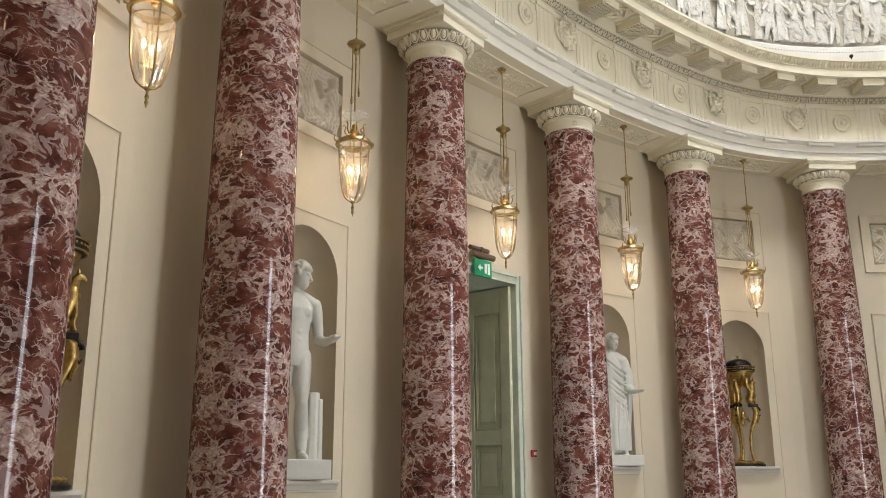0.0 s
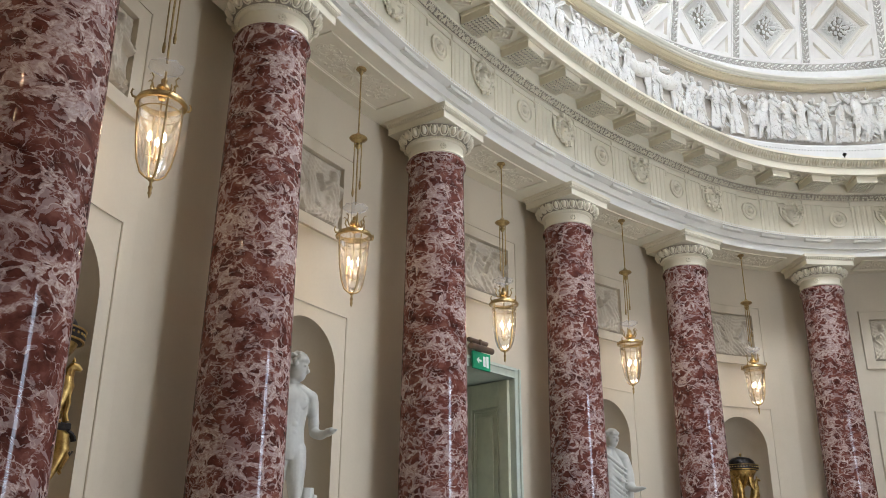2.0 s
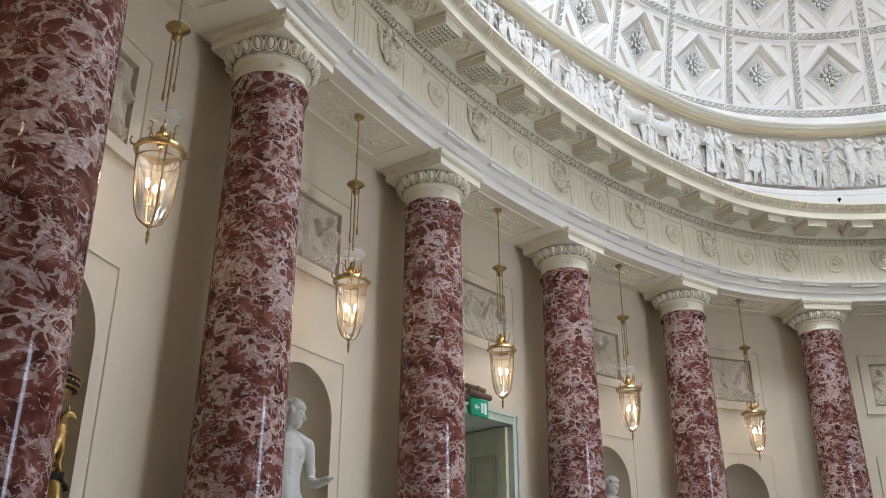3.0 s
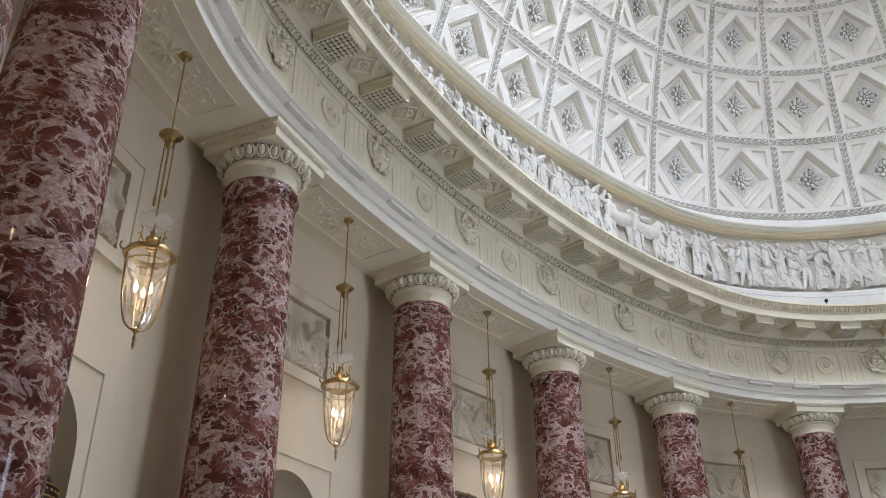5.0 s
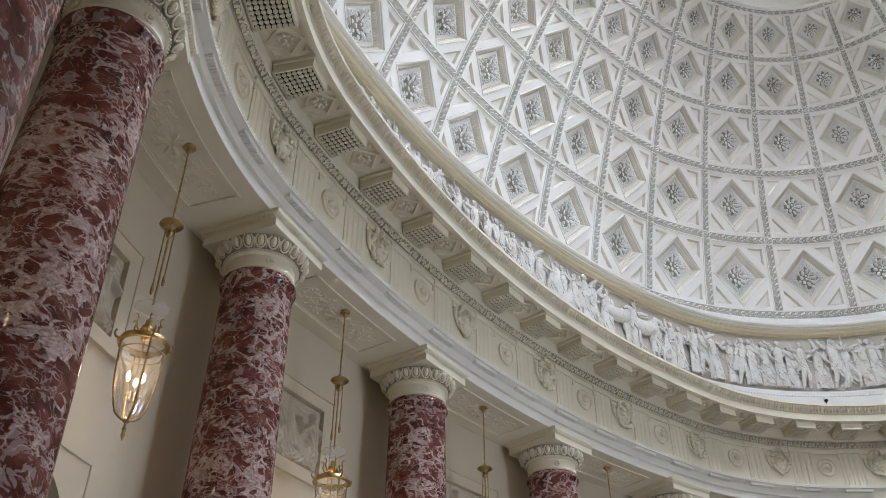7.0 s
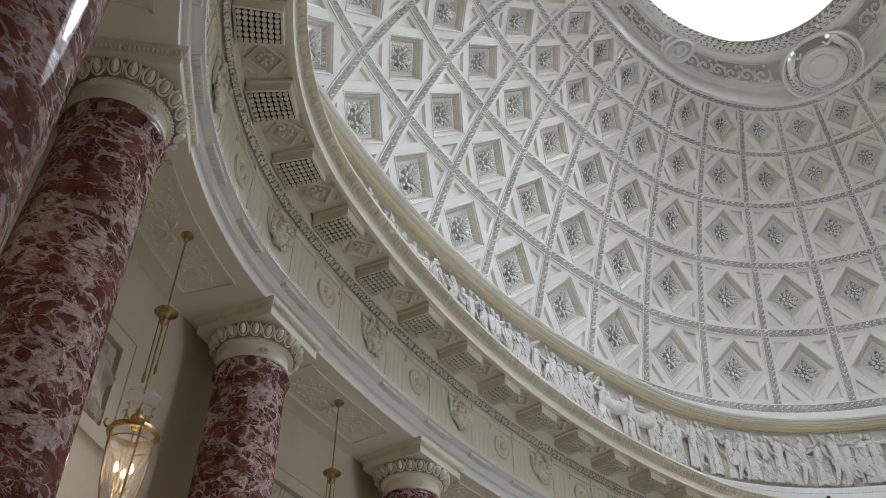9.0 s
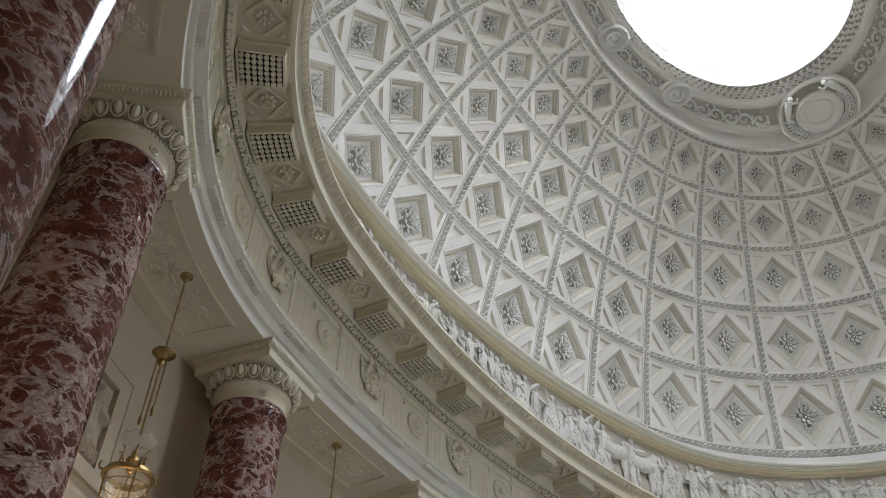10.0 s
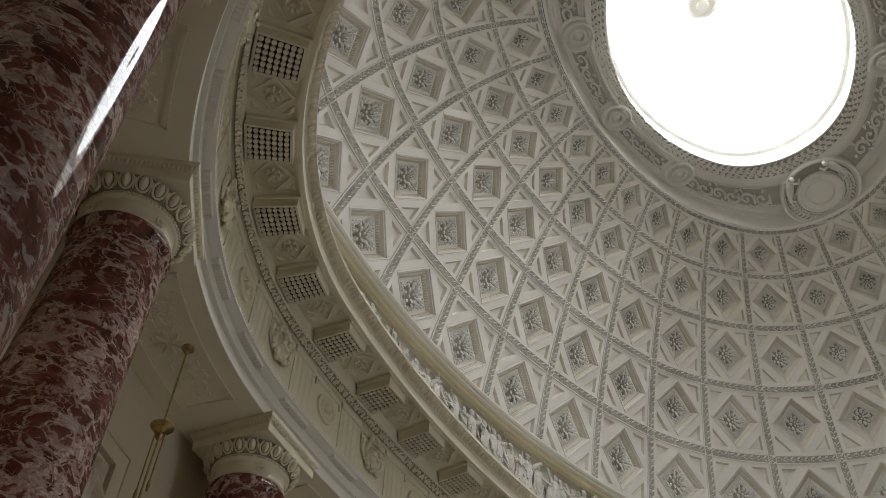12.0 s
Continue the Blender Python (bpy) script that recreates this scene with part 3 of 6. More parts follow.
def coffer_geo():
    """The flat of one cell round a lozenge, with a raised lip and four sunk triangles."""
    g = Geo()
    d = 0.80
    rings = [(0.80, 0.0), (0.79, -0.014), (0.765, -0.014), (0.755, 0.018), (0.73, 0.02)]
    for (r0, z0), (r1, z1) in zip(rings[:-1], rings[1:]):
        a = [(r0, 0, z0), (0, r0, z0), (-r0, 0, z0), (0, -r0, z0)]
        b = [(r1, 0, z1), (0, r1, z1), (-r1, 0, z1), (0, -r1, z1)]
        g.add(a + b, [(i, (i + 1) % 4, 4 + (i + 1) % 4, 4 + i) for i in range(4)])
    r, z = 0.58, 0.135
    g.add([(r, 0, z), (0, r, z), (-r, 0, z), (0, -r, z), (0, 0, z)], [(0, 1, 4), (1, 2, 4), (2, 3, 4), (3, 0, 4)])
    for sx in (-1, 1):
        for sy in (-1, 1):
            q = lambda *ps: [(sx * x, sy * y, z) for x, y, z in ps]
            t0, t1 = 0.775, 0.325
            for poly in (((d, 0), (1, 0), (1, t1), (t0, t1)), ((t0, t1), (1, t1), (1, 1), (t0, t0)), ((t0, t0), (1, 1), (t1, 1), (t1, t0)), ((t1, t0), (t1, 1), (0, 1), (0, d)), ((d, 0), (t0, t1), (t1, t0), (0, d))):
                g.add(q(*((x, y, 0) for x, y in poly)), [(0, 1, 2, 3)])
            inn = [(t0 - 0.035, t0 - 0.035), (t0 - 0.035, t1 + 0.085), (t1 + 0.085, t0 - 0.035)]
            g.add(q(*((x, y, 0.06) for x, y in inn)), [(0, 1, 2)])
    return g


def reveal_geo():
    """The sloping sides of the lozenge and the steep sides of the triangles."""
    g = Geo()
    rings = [(0.73, 0.02), (0.68, 0.075), (0.665, 0.07), (0.58, 0.135)]
    for (r0, z0), (r1, z1) in zip(rings[:-1], rings[1:]):
        a = [(r0, 0, z0), (0, r0, z0), (-r0, 0, z0), (0, -r0, z0)]
        b = [(r1, 0, z1), (0, r1, z1), (-r1, 0, z1), (0, -r1, z1)]
        g.add(a + b, [(i, (i + 1) % 4, 4 + (i + 1) % 4, 4 + i) for i in range(4)])
    for k in range(4):
        a = math.pi / 2 * k
        p0, p1 = Vector((math.cos(a), math.sin(a), 0)) * 0.625, Vector((math.cos(a + math.pi / 2), math.sin(a + math.pi / 2), 0)) * 0.625
        for e in range(1, 14):
            c = p0.lerp(p1, e / 14)
            t = (p1 - p0).normalized() * 0.025
            n = Vector((c.x, c.y, 0)).normalized() * 0.038
            g.add([c - t + Vector((0, 0, 0.105)), c + n + Vector((0, 0, 0.075)), c + t + Vector((0, 0, 0.105)), c - n + Vector((0, 0, 0.132)), c + Vector((0, 0, 0.07))], [(0, 1, 4), (1, 2, 4), (2, 3, 4), (3, 0, 4)])
        # beaded lip outside the sunk lozenge
        o0, o1 = p0 / 0.625 * 0.835, p1 / 0.625 * 0.835
        for e in range(20):
            c = o0.lerp(o1, (e + 0.5) / 20)
            w = 0.011
            g.add([c + Vector((-w, 0, 0.002)), c + Vector((0, -w, 0.002)), c + Vector((w, 0, 0.002)), c + Vector((0, w, 0.002)), c + Vector((0, 0, -0.016))], [(0, 1, 4), (1, 2, 4), (2, 3, 4), (3, 0, 4)])
    for sx in (-1, 1):
        for sy in (-1, 1):
            t0, t1 = 0.775, 0.325
            tri = [(t0, t0), (t0, t1), (t1, t0)]
            inn = [(t0 - 0.035, t0 - 0.035), (t0 - 0.035, t1 + 0.085), (t1 + 0.085, t0 - 0.035)]
            g.add([(sx * x, sy * y, 0.0) for x, y in tri] + [(sx * x, sy * y, 0.06) for x, y in inn], [(0, 1, 4, 3), (1, 2, 5, 4), (2, 0, 3, 5)])
    return g


def rosette_geo():
    """A flower of cupped petals in two whorls, with curling sprays to the corners and along the sides."""
    g = Geo()
    fl = 0.135

    def petal(a, r, size, lift, tilt):
        g.ball((0, 0, 0), size, 6, 4, Matrix.Rotation(a, 4, "Z") @ Matrix.Translation((r, 0, fl - lift)) @ Matrix.Rotation(tilt, 4, "Y"))

    def curl(a, pts, rad):
        c, e = math.cos(a), math.sin(a)
        g.tube([(x * c - y * e, x * e + y * c, fl - h) for x, y, h in pts], rad, 5)
    for k in range(8):
        a = math.pi * k / 4
        petal(a, 0.170, (0.078, 0.056, 0.020), 0.080, 0.5)
        petal(a + math.pi / 8, 0.240, (0.058, 0.044, 0.016), 0.050, 0.35)
    for k in range(5):
        petal(2 * math.pi * k / 5, 0.075, (0.042, 0.034, 0.022), 0.115, 0.7)
    g.ball((0, 0, fl - 0.13), (0.035, 0.035, 0.025), 8, 5)
    for k in range(4):
        a = math.pi / 2 * k
        petal(a, 0.345, (0.060, 0.032, 0.020), 0.048, 0.15)
        petal(a, 0.435, (0.042, 0.026, 0.018), 0.045, -0.2)
        for w in (-1, 1):
            petal(a + w * 0.18, 0.365, (0.048, 0.026, 0.018), 0.042, 0.1)
            curl(a, [(0.27, w * 0.05, 0.02), (0.33, w * 0.11, 0.035), (0.30, w * 0.155, 0.04), (0.26, w * 0.135, 0.035), (0.275, w * 0.105, 0.03)], [0.012, 0.021, 0.019, 0.015, 0.009])
            curl(a + math.pi / 4, [(0.245, w * 0.03, 0.02), (0.285, w * 0.085, 0.035), (0.255, w * 0.125, 0.035), (0.235, w * 0.095, 0.03)], [0.011, 0.020, 0.017, 0.009])
    return g


def shade_geo():
    """A lobed dark disc between flower and ground, painting the shade among the petals."""
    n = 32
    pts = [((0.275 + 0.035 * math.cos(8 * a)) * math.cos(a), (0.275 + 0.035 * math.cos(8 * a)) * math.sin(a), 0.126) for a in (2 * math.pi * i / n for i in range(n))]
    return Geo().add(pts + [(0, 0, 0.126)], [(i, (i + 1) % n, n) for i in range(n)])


dome = thing("dome", "white plaster coffered dome with flowers in sunk lozenges", "dome", kind="structure")
coffer0, reveal0, rosette0, shade0 = coffer_geo(), reveal_geo(), rosette_geo(), shade_geo()
for j in range(5):
    for i in range(32):
        g = Geo().add(coffer0.v, coffer0.f).mapped(cell_map(i, j))
        cof = part("coffer", g, DOME, dome)
        part("reveal", Geo().add(reveal0.v, reveal0.f).mapped(cell_map(i, j)), REVEAL, cof, "sloping sides tinted tan for their shade")
        gr = Geo().add([(0.5, 0, 0.130), (0, 0.5, 0.130), (-0.5, 0, 0.130), (0, -0.5, 0.130), (0, 0, 0.130)], [(0, 1, 4), (1, 2, 4), (2, 3, 4), (3, 0, 4)])
        part("sunk_ground", gr.mapped(cell_map(i, j)), FAINT_SHADE, cof, "ground behind the flower, slightly darkened for shade")
        part("grime_shade", Geo().add(shade0.v, shade0.f).mapped(cell_map(i, j)), GAP_SHADE, cof, "dark lobed disc as painted shade between the petals")
        part("rosette", Geo().add(rosette0.v, rosette0.f).mapped(cell_map(i, j)), FLOWER, cof, smooth=True)


def band_map(fixed, along_ring):
    def fn(v):
        # v: along (tau or angle), across in metres, depth
        if along_ring:
            return on_dome(v[:, 0], fixed + v[:, 1] / 9.3, v[:, 2])
        p = dome_at(np.full(len(v), fixed), v[:, 0])
        e = dome_at(np.full(len(v), fixed + 0.001), v[:, 0])
        step = np.linalg.norm(e - p, axis=1) / 0.001
        return on_dome(fixed + v[:, 1] / step, v[:, 0], v[:, 2])
    return fn


def leafy(g, pos, half, length, rng, scale):
    """A knot of the trail: two leaves spreading from a bud; scale turns metres into the band's own measure."""
    for q in (-1, 1):
        x, y = pos + rng.uniform(-0.05, 0.05) * length * scale, q * 0.34 * half
        a = q * rng.uniform(0.45, 0.85)
        l, w, h = length * rng.uniform(0.40, 0.48), half * rng.uniform(0.20, 0.26), rng.uniform(0.035, 0.055)
        c, e = math.cos(a), math.sin(a)
        pt = lambda u, v, z: (x + (u * c - v * e) * scale, y + u * e + v * c, z)
        g.add([pt(-l, 0, -0.018), pt(l * 0.1, w, -0.022), pt(l, 0, -0.032), pt(l * 0.1, -w, -0.022), pt(l * 0.15, 0, -0.018 - h)], [(0, 1, 4), (1, 2, 4), (2, 3, 4), (3, 0, 4)])
    b, d = 0.16 * half, 0.16 * half * scale
    x = pos + length * 0.42 * scale
    g.add([(x - d, 0, -0.018), (x, b, -0.018), (x + d, 0, -0.018), (x, -b, -0.018), (x, 0, -0.055)], [(0, 1, 4), (1, 2, 4), (2, 3, 4), (3, 0, 4)])


rng = random.Random(5)
for j, th in enumerate(EDGE):
    pts = dome_at(np.linspace(0, 1, 201), np.full(201, th))
    per = np.linalg.norm(np.diff(pts, axis=0), axis=1).sum()
    half = 0.115 - 0.008 * j
    g = Geo()
    n = 256
    for i in range(n):
        t0, t1 = i / n, (i + 1) / n
        prof = [(-half, 0.01), (-half, -0.03), (-half * 0.78, -0.03), (-half * 0.74, -0.012), (half * 0.74, -0.012), (half * 0.78, -0.03), (half, -0.03), (half, 0.01)]
        for (y0, z0), (y1, z1) in zip(prof[:-1], prof[1:]):
            g.add([(t0, y0, z0), (t1, y0, z0), (t1, y1, z1), (t0, y1, z1)], [(0, 1, 2, 3)])
    part("ring_fillet", g.mapped(band_map(th, True)), DOME, dome)
    g = Geo()
    for i in range(n):
        g.add([(i / n, -half * 0.72, -0.016), ((i + 1) / n, -half * 0.72, -0.016), ((i + 1) / n, half * 0.72, -0.016), (i / n, half * 0.72, -0.016)], [(0, 1, 2, 3)])
    part("ring_ground", g.mapped(band_map(th, True)), LEAF_SHADE, dome, "ground of the leaf trail, darkened for shade")
    g = Geo()
    step = 0.145
    for i in range(int(per / step)):
        leafy(g, i * step / per, half, step, rng, 1 / per)
    part("ring_leaves", g.mapped(band_map(th, True)), DOME_CARVED, dome, "carved leaf trail", kind="stuff")
for i in range(32):
    tau = (i + CELL0 + 0.5) / 32
    ths = np.linspace(EDGE[0] + 0.012, EDGE[-1] - 0.012, 31)
    half = 0.10
    g = Geo()
    for t0, t1 in zip(ths[:-1], ths[1:]):
        f0, f1 = 1 - 0.45 * (t0 - EDGE[0]) / 0.88, 1 - 0.45 * (t1 - EDGE[0]) / 0.88
        prof = [(-half, 0.01), (-half, -0.026), (-half * 0.78, -0.026), (-half * 0.74, -0.010), (half * 0.74, -0.010), (half * 0.78, -0.026), (half, -0.026), (half, 0.01)]
        for (y0, z0), (y1, z1) in zip(prof[:-1], prof[1:]):
            g.add([(t0, y0 * f0, z0), (t1, y0 * f1, z0), (t1, y1 * f1, z1), (t0, y1 * f0, z1)], [(0, 1, 2, 3)])
    part("rib_fillet", g.mapped(band_map(tau, False)), DOME, dome)
    g = Geo()
    for t0, t1 in zip(ths[:-1], ths[1:]):
        f0, f1 = 0.72 * half * (1 - 0.45 * (t0 - EDGE[0]) / 0.88), 0.72 * half * (1 - 0.45 * (t1 - EDGE[0]) / 0.88)
        g.add([(t0, -f0, -0.014), (t1, -f1, -0.014), (t1, f1, -0.014), (t0, f0, -0.014)], [(0, 1, 2, 3)])
    part("rib_ground", g.mapped(band_map(tau, False)), LEAF_SHADE, dome, "ground of the leaf trail, darkened for shade")
    g = Geo()
    for q in range(57):
        th = EDGE[0] + 0.02 + (EDGE[-1] - EDGE[0] - 0.04) * q / 56
        leafy(g, th, half * (1 - 0.45 * (th - EDGE[0]) / 0.88), 0.145, rng, 1 / 9.2)
    part("rib_leaves", g.mapped(band_map(tau, False)), DOME_CARVED, dome, "carved leaf trail", kind="stuff")

# ================= oculus =================
OC_A, OC_B, OC_R, OC_Z = 2.900, 2.072, 1.697, 16.655
oculus = thing("oculus", "round white skylight opening ringed with carved garlands and medallions", "skylight", kind="structure")
n = 160
tt = np.arange(n) / n
outer = dome_at(tt, np.full(n, EDGE[-1] + 0.012))
OUT_Z = float(outer[0, 2])


def oculus_at(tau, w, z):
    """Between the dome's last ring (0) and the opening's rim (1)."""
    tau = np.atleast_1d(tau)
    p = dome_at(tau, np.full(len(tau), EDGE[-1] + 0.012))[:, :2]
    q, _, _ = oval_at(OC_A, OC_B, OC_R, tau)
    w = np.broadcast_to(np.asarray(w, float), (len(tau),))[:, None]
    return np.c_[p + (q - p) * w, np.broadcast_to(np.asarray(z, float), (len(tau),))]


def loft(rows):
    g = Geo()
    k = len(rows)
    vs = np.stack(rows, 1).reshape(-1, 3)
    m = len(rows[0])
    return g.add(vs, [(i * k + c, i * k + c + 1, (i + 1) % m * k + c + 1, (i + 1) % m * k + c) for i in range(m) for c in range(k - 1)])


rows = [oculus_at(tt, w, z) for w, z in ((0, OUT_Z), (0, OUT_Z - 0.05), (0.05, OUT_Z - 0.06), (0.08, OC_Z + 0.02), (0.10, OC_Z + 0.06), (0.66, OC_Z + 0.08), (0.68, OC_Z - 0.03), (0.74, OC_Z - 0.05), (0.78, OC_Z + 0.0), (0.95, OC_Z + 0.0), (1.0, OC_Z - 0.02))]
part("oculus_band", loft(rows), DOME, oculus)


def drum_ring(s, z):
    p, _, _ = oval_at(OC_A + s, OC_B + s, OC_R + s, tt)
    return np.c_[p, np.full(n, z)]


part("drum", loft([drum_ring(*q) for q in ((0, OC_Z - 0.02), (0.02, OC_Z + 0.02), (0.02, OC_Z + 0.35), (-0.05, OC_Z + 0.38), (-0.05, OC_Z + 0.46), (0.04, OC_Z + 0.48), (0.04, OC_Z + 1.15), (-0.12, OC_Z + 1.3), (-0.22, OC_Z + 1.36), (0.4, OC_Z + 1.6))]), WHITE, oculus, "plain white drum")
part("laylight", Geo().add(drum_ring(0.1, OC_Z + 1.52), [tuple(range(n))]), LAYM, oculus, "glowing white glazed skylight")

# ================= columns =================
def column():
    t = thing("column", "polished red and white scagliola column with a carved ivory capital", "column", "columns round the saloon")
    r0, r1 = 0.415, 0.36
    part("plinth", Geo().box(-0.56, 0.56, -0.56, 0.56, 0, 0.16, 0.01), MARBLE, t)
    part("base", Geo().lathe([(0.55, 0.16), (0.57, 0.20), (0.55, 0.245), (0.49, 0.26), (0.465, 0.30), (0.48, 0.33), (0.505, 0.35), (0.49, 0.39), (0.44, 0.40)], 48), MARBLE, t, smooth=True)
    prof = [(0.445, 0.40), (0.44, 0.43), (r0, 0.47)]
    for i in range(1, 15):
        k = i / 14
        prof.append((r0 - (r0 - r1) * k ** 1.7, 0.47 + (6.56 - 0.47) * k))
    prof += [(r1 + 0.005, 6.575), (r1 + 0.028, 6.60), (r1 + 0.034, 6.63), (r1 + 0.028, 6.66), (r1 + 0.004, 6.68), (r1 + 0.004, 6.70)]
    part("shaft", Geo().lathe(prof, 56), SCAG, t, "polished mottled red scagliola shaft", smooth=True)
    part("neck", Geo().lathe([(r1 + 0.0, 6.70), (r1 + 0.012, 6.715), (r1 + 0.0, 6.73), (r1 - 0.005, 6.86), (r1 + 0.02, 6.87), (r1 + 0.03, 6.885), (r1 + 0.02, 6.90), (r1 + 0.035, 6.905)], 48), ENTAB, t, smooth=True)
    part("echinus", Geo().lathe([(r1 + 0.03, 6.905), (r1 + 0.06, 6.935), (r1 + 0.085, 6.98), (r1 + 0.10, 7.03), (r1 + 0.095, 7.05), (r1 + 0.04, 7.055)], 48), GROOVE_SHADE, t, "dark ground painted as shade between the eggs", smooth=True)
    e = Geo()
    for i in range(22):
        a = 2 * math.pi * i / 22
        m = Matrix.Rotation(a, 4, "Z") @ Matrix.Translation((r1 + 0.086, 0, 6.975)) @ Matrix.Rotation(0.55, 4, "Y")
        e.ball((0.012, 0, 0), (0.036, 0.034, 0.058), 8, 6, m)
        pts = [(0.012, 0.052 * math.sin(b), -0.074 * math.cos(b)) for b in np.linspace(-2.5, 2.5, 11)]
        e.tube(pts, 0.010, 5, m)
        m2 = Matrix.Rotation(a + math.pi / 22, 4, "Z") @ Matrix.Translation((r1 + 0.082, 0, 6.955)) @ Matrix.Rotation(0.55, 4, "Y")
        e.tube([(0.012, 0, 0.045), (0.022, 0, -0.05)], [0.010, 0.003], 4, m2)
    for i in range(70):
        a = 2 * math.pi * i / 70
        e.ball(((r1 + 0.030) * math.cos(a), (r1 + 0.030) * math.sin(a), 6.886), 0.013, 5, 4)
    part("egg_and_dart", e, ENTAB, t, "carved ring of eggs", smooth=True)
    nf = Geo()
    for i in range(4):
        m = Matrix.Rotation(math.pi / 2 * i + 0.9, 4, "Z") @ Matrix.Translation((r1 - 0.002, 0, 6.79)) @ Matrix.Rotation(math.pi / 2, 4, "Y")
        for k in range(8):
            b = math.pi * k / 4
            nf.ball((0.033 * math.cos(b), 0.033 * math.sin(b), 0.006), (0.017, 0.017, 0.012), 6, 4, m)
        nf.ball((0, 0, 0.01), 0.014, 6, 4, m)
    part("neck_flowers", nf, ENTAB, t, smooth=True)
    cl = Geo()
    for side in range(4):
        m = Matrix.Rotation(math.pi / 2 * side, 4, "Z")
        for k in range(26):
            x = -0.455 + 0.91 * (k + 0.5) / 26
            cl.add([m @ Vector(p) for p in ((x - 0.016, -0.455, 7.152), (x + 0.016, -0.455, 7.152), (x + 0.012, -0.482, 7.196), (x - 0.012, -0.482, 7.196), (x, -0.482, 7.165))], [(0, 1, 4), (1, 2, 4), (2, 3, 4), (3, 0, 4)])
    part("abacus_leaves", cl, ENTAB, t, "small carved leaf edging")
    a = Geo().box(-0.452, 0.452, -0.452, 0.452, 7.055, 7.15, 0.004)
    a.add([(sx * 0.452, sy * 0.452, 7.15) for sx, sy in ((-1, -1), (1, -1), (1, 1), (-1, 1))] + [(sx * 0.47, sy * 0.47, 7.185) for sx, sy in ((-1, -1), (1, -1), (1, 1), (-1, 1))] + [(sx * 0.49, sy * 0.49, 7.20) for sx, sy in ((-1, -1), (1, -1), (1, 1), (-1, 1))] + [(sx * 0.49, sy * 0.49, 7.249) for sx, sy in ((-1, -1), (1, -1), (1, 1), (-1, 1))],
          [(r * 4 + i, r * 4 + (i + 1) % 4, r * 4 + 4 + (i + 1) % 4, r * 4 + 4 + i) for r in range(3) for i in range(4)])
    part("abacus", a, ENTAB, t, "square moulded slab")
    return t


col = column()
for q, b in enumerate(COLUMN_BAYS):
    m = spot(b / 16, AXIS_OFF + (0.19 if b == -3.4 else 0.0), 0)
    if q == 0:
        col.matrix_basis = m
    else:
        copy_thing(col, m)

# ================= frieze ornament =================
def on_curve(g, tau, off):
    return g.mapped(bent(tau, off))


def triglyph_geo():
    """A block of four upright flutes with a cap."""
    g = Geo()
    w, h0, h1 = 0.21, 7.61, 8.22
    xs = []
    for i in range(4):
        c = -w + (i + 0.5) * 2 * w / 4
        q = w / 4
        xs += [(c - q, -0.009), (c - q * 0.5, -0.009), (c - q * 0.2, 0.0), (c + q * 0.2, 0.0), (c + q * 0.5, -0.009), (c + q, -0.009)]
    xs = [(-w, 0.01)] + [(x, y - 0.003) for x, y in xs] + [(w, 0.01)]
    n = len(xs)
    g.add([(x, y, h0) for x, y in xs] + [(x, y, h1) for x, y in xs], [(i, i + 1, n + i + 1, n + i) for i in range(n - 1)])
    g.box(-w - 0.01, w + 0.01, -0.025, 0.01, h1, 8.298)
    return g


def regula_geo():
    g = Geo().box(-0.25, 0.25, -0.022, 0.07, 7.497, 7.537, 0.004)
    for i in range(13):
        x = -0.228 + 0.456 * i / 12
        g.box(x - 0.015, x + 0.015, -0.02, 0.06, 7.489, 7.497)
    return g


def mask_geo(rng):
    """A plain bearded mask with a wreath of curls."""
    g = Geo()
    g.ball((0, -0.03, 7.97), (0.105, 0.085, 0.155), 12, 8)
    g.tube([(0, -0.11, 8.04), (0, -0.135, 7.98), (0, -0.12, 7.955)], [0.012, 0.022, 0.018], 6)
    for s in (-1, 1):
        g.ball((s * 0.05, -0.105, 8.03), (0.035, 0.02, 0.014), 6, 4)
        g.ball((s * 0.055, -0.095, 7.965), (0.035, 0.02, 0.03), 6, 4)
    g.ball((0, -0.105, 7.905), (0.04, 0.02, 0.014), 6, 4)
    for i in range(30):
        a = 2 * math.pi * i / 30
        r = rng.uniform(0.9, 1.2)
        top = 0.05 if math.sin(a) > 0.3 else 0.0
        g.ball((0.135 * math.cos(a) * r, -0.03 - rng.uniform(0, 0.035), 7.985 + (0.185 + top) * math.sin(a) * r), (rng.uniform(0.022, 0.04), 0.03, rng.uniform(0.025, 0.045)), 6, 4)
    for s in (-1, 1):
        g.tube([(s * 0.13, -0.02, 8.12), (s * 0.2, -0.03, 8.1), (s * 0.19, -0.02, 7.97), (s * 0.14, -0.02, 7.86)], [0.025, 0.03, 0.025, 0.012], 5)
    return g


def roundel_geo():
    m = Matrix.Translation((0, 0, 7.95)) @ Matrix.Rotation(math.pi / 2, 4, "X")
    return Geo().lathe([(0.175, -0.005), (0.175, 0.03), (0.155, 0.036), (0.14, 0.015), (0.115, 0.012), (0.10, 0.03), (0.085, 0.03), (0.075, 0.012), (0.05, 0.012), (0.042, 0.05), (0.025, 0.065), (0.0, 0.068)], 28, m)


def metope_frame_geo():
    g = Geo()
    for x0, x1, z0, z1 in ((-0.255, 0.255, 8.20, 8.222), (-0.275, -0.255, 8.12, 8.222), (0.255, 0.275, 8.12, 8.222)):
        g.box(x0, x1, -0.022, 0.005, z0, z1)
    return g


rng = random.Random(11)
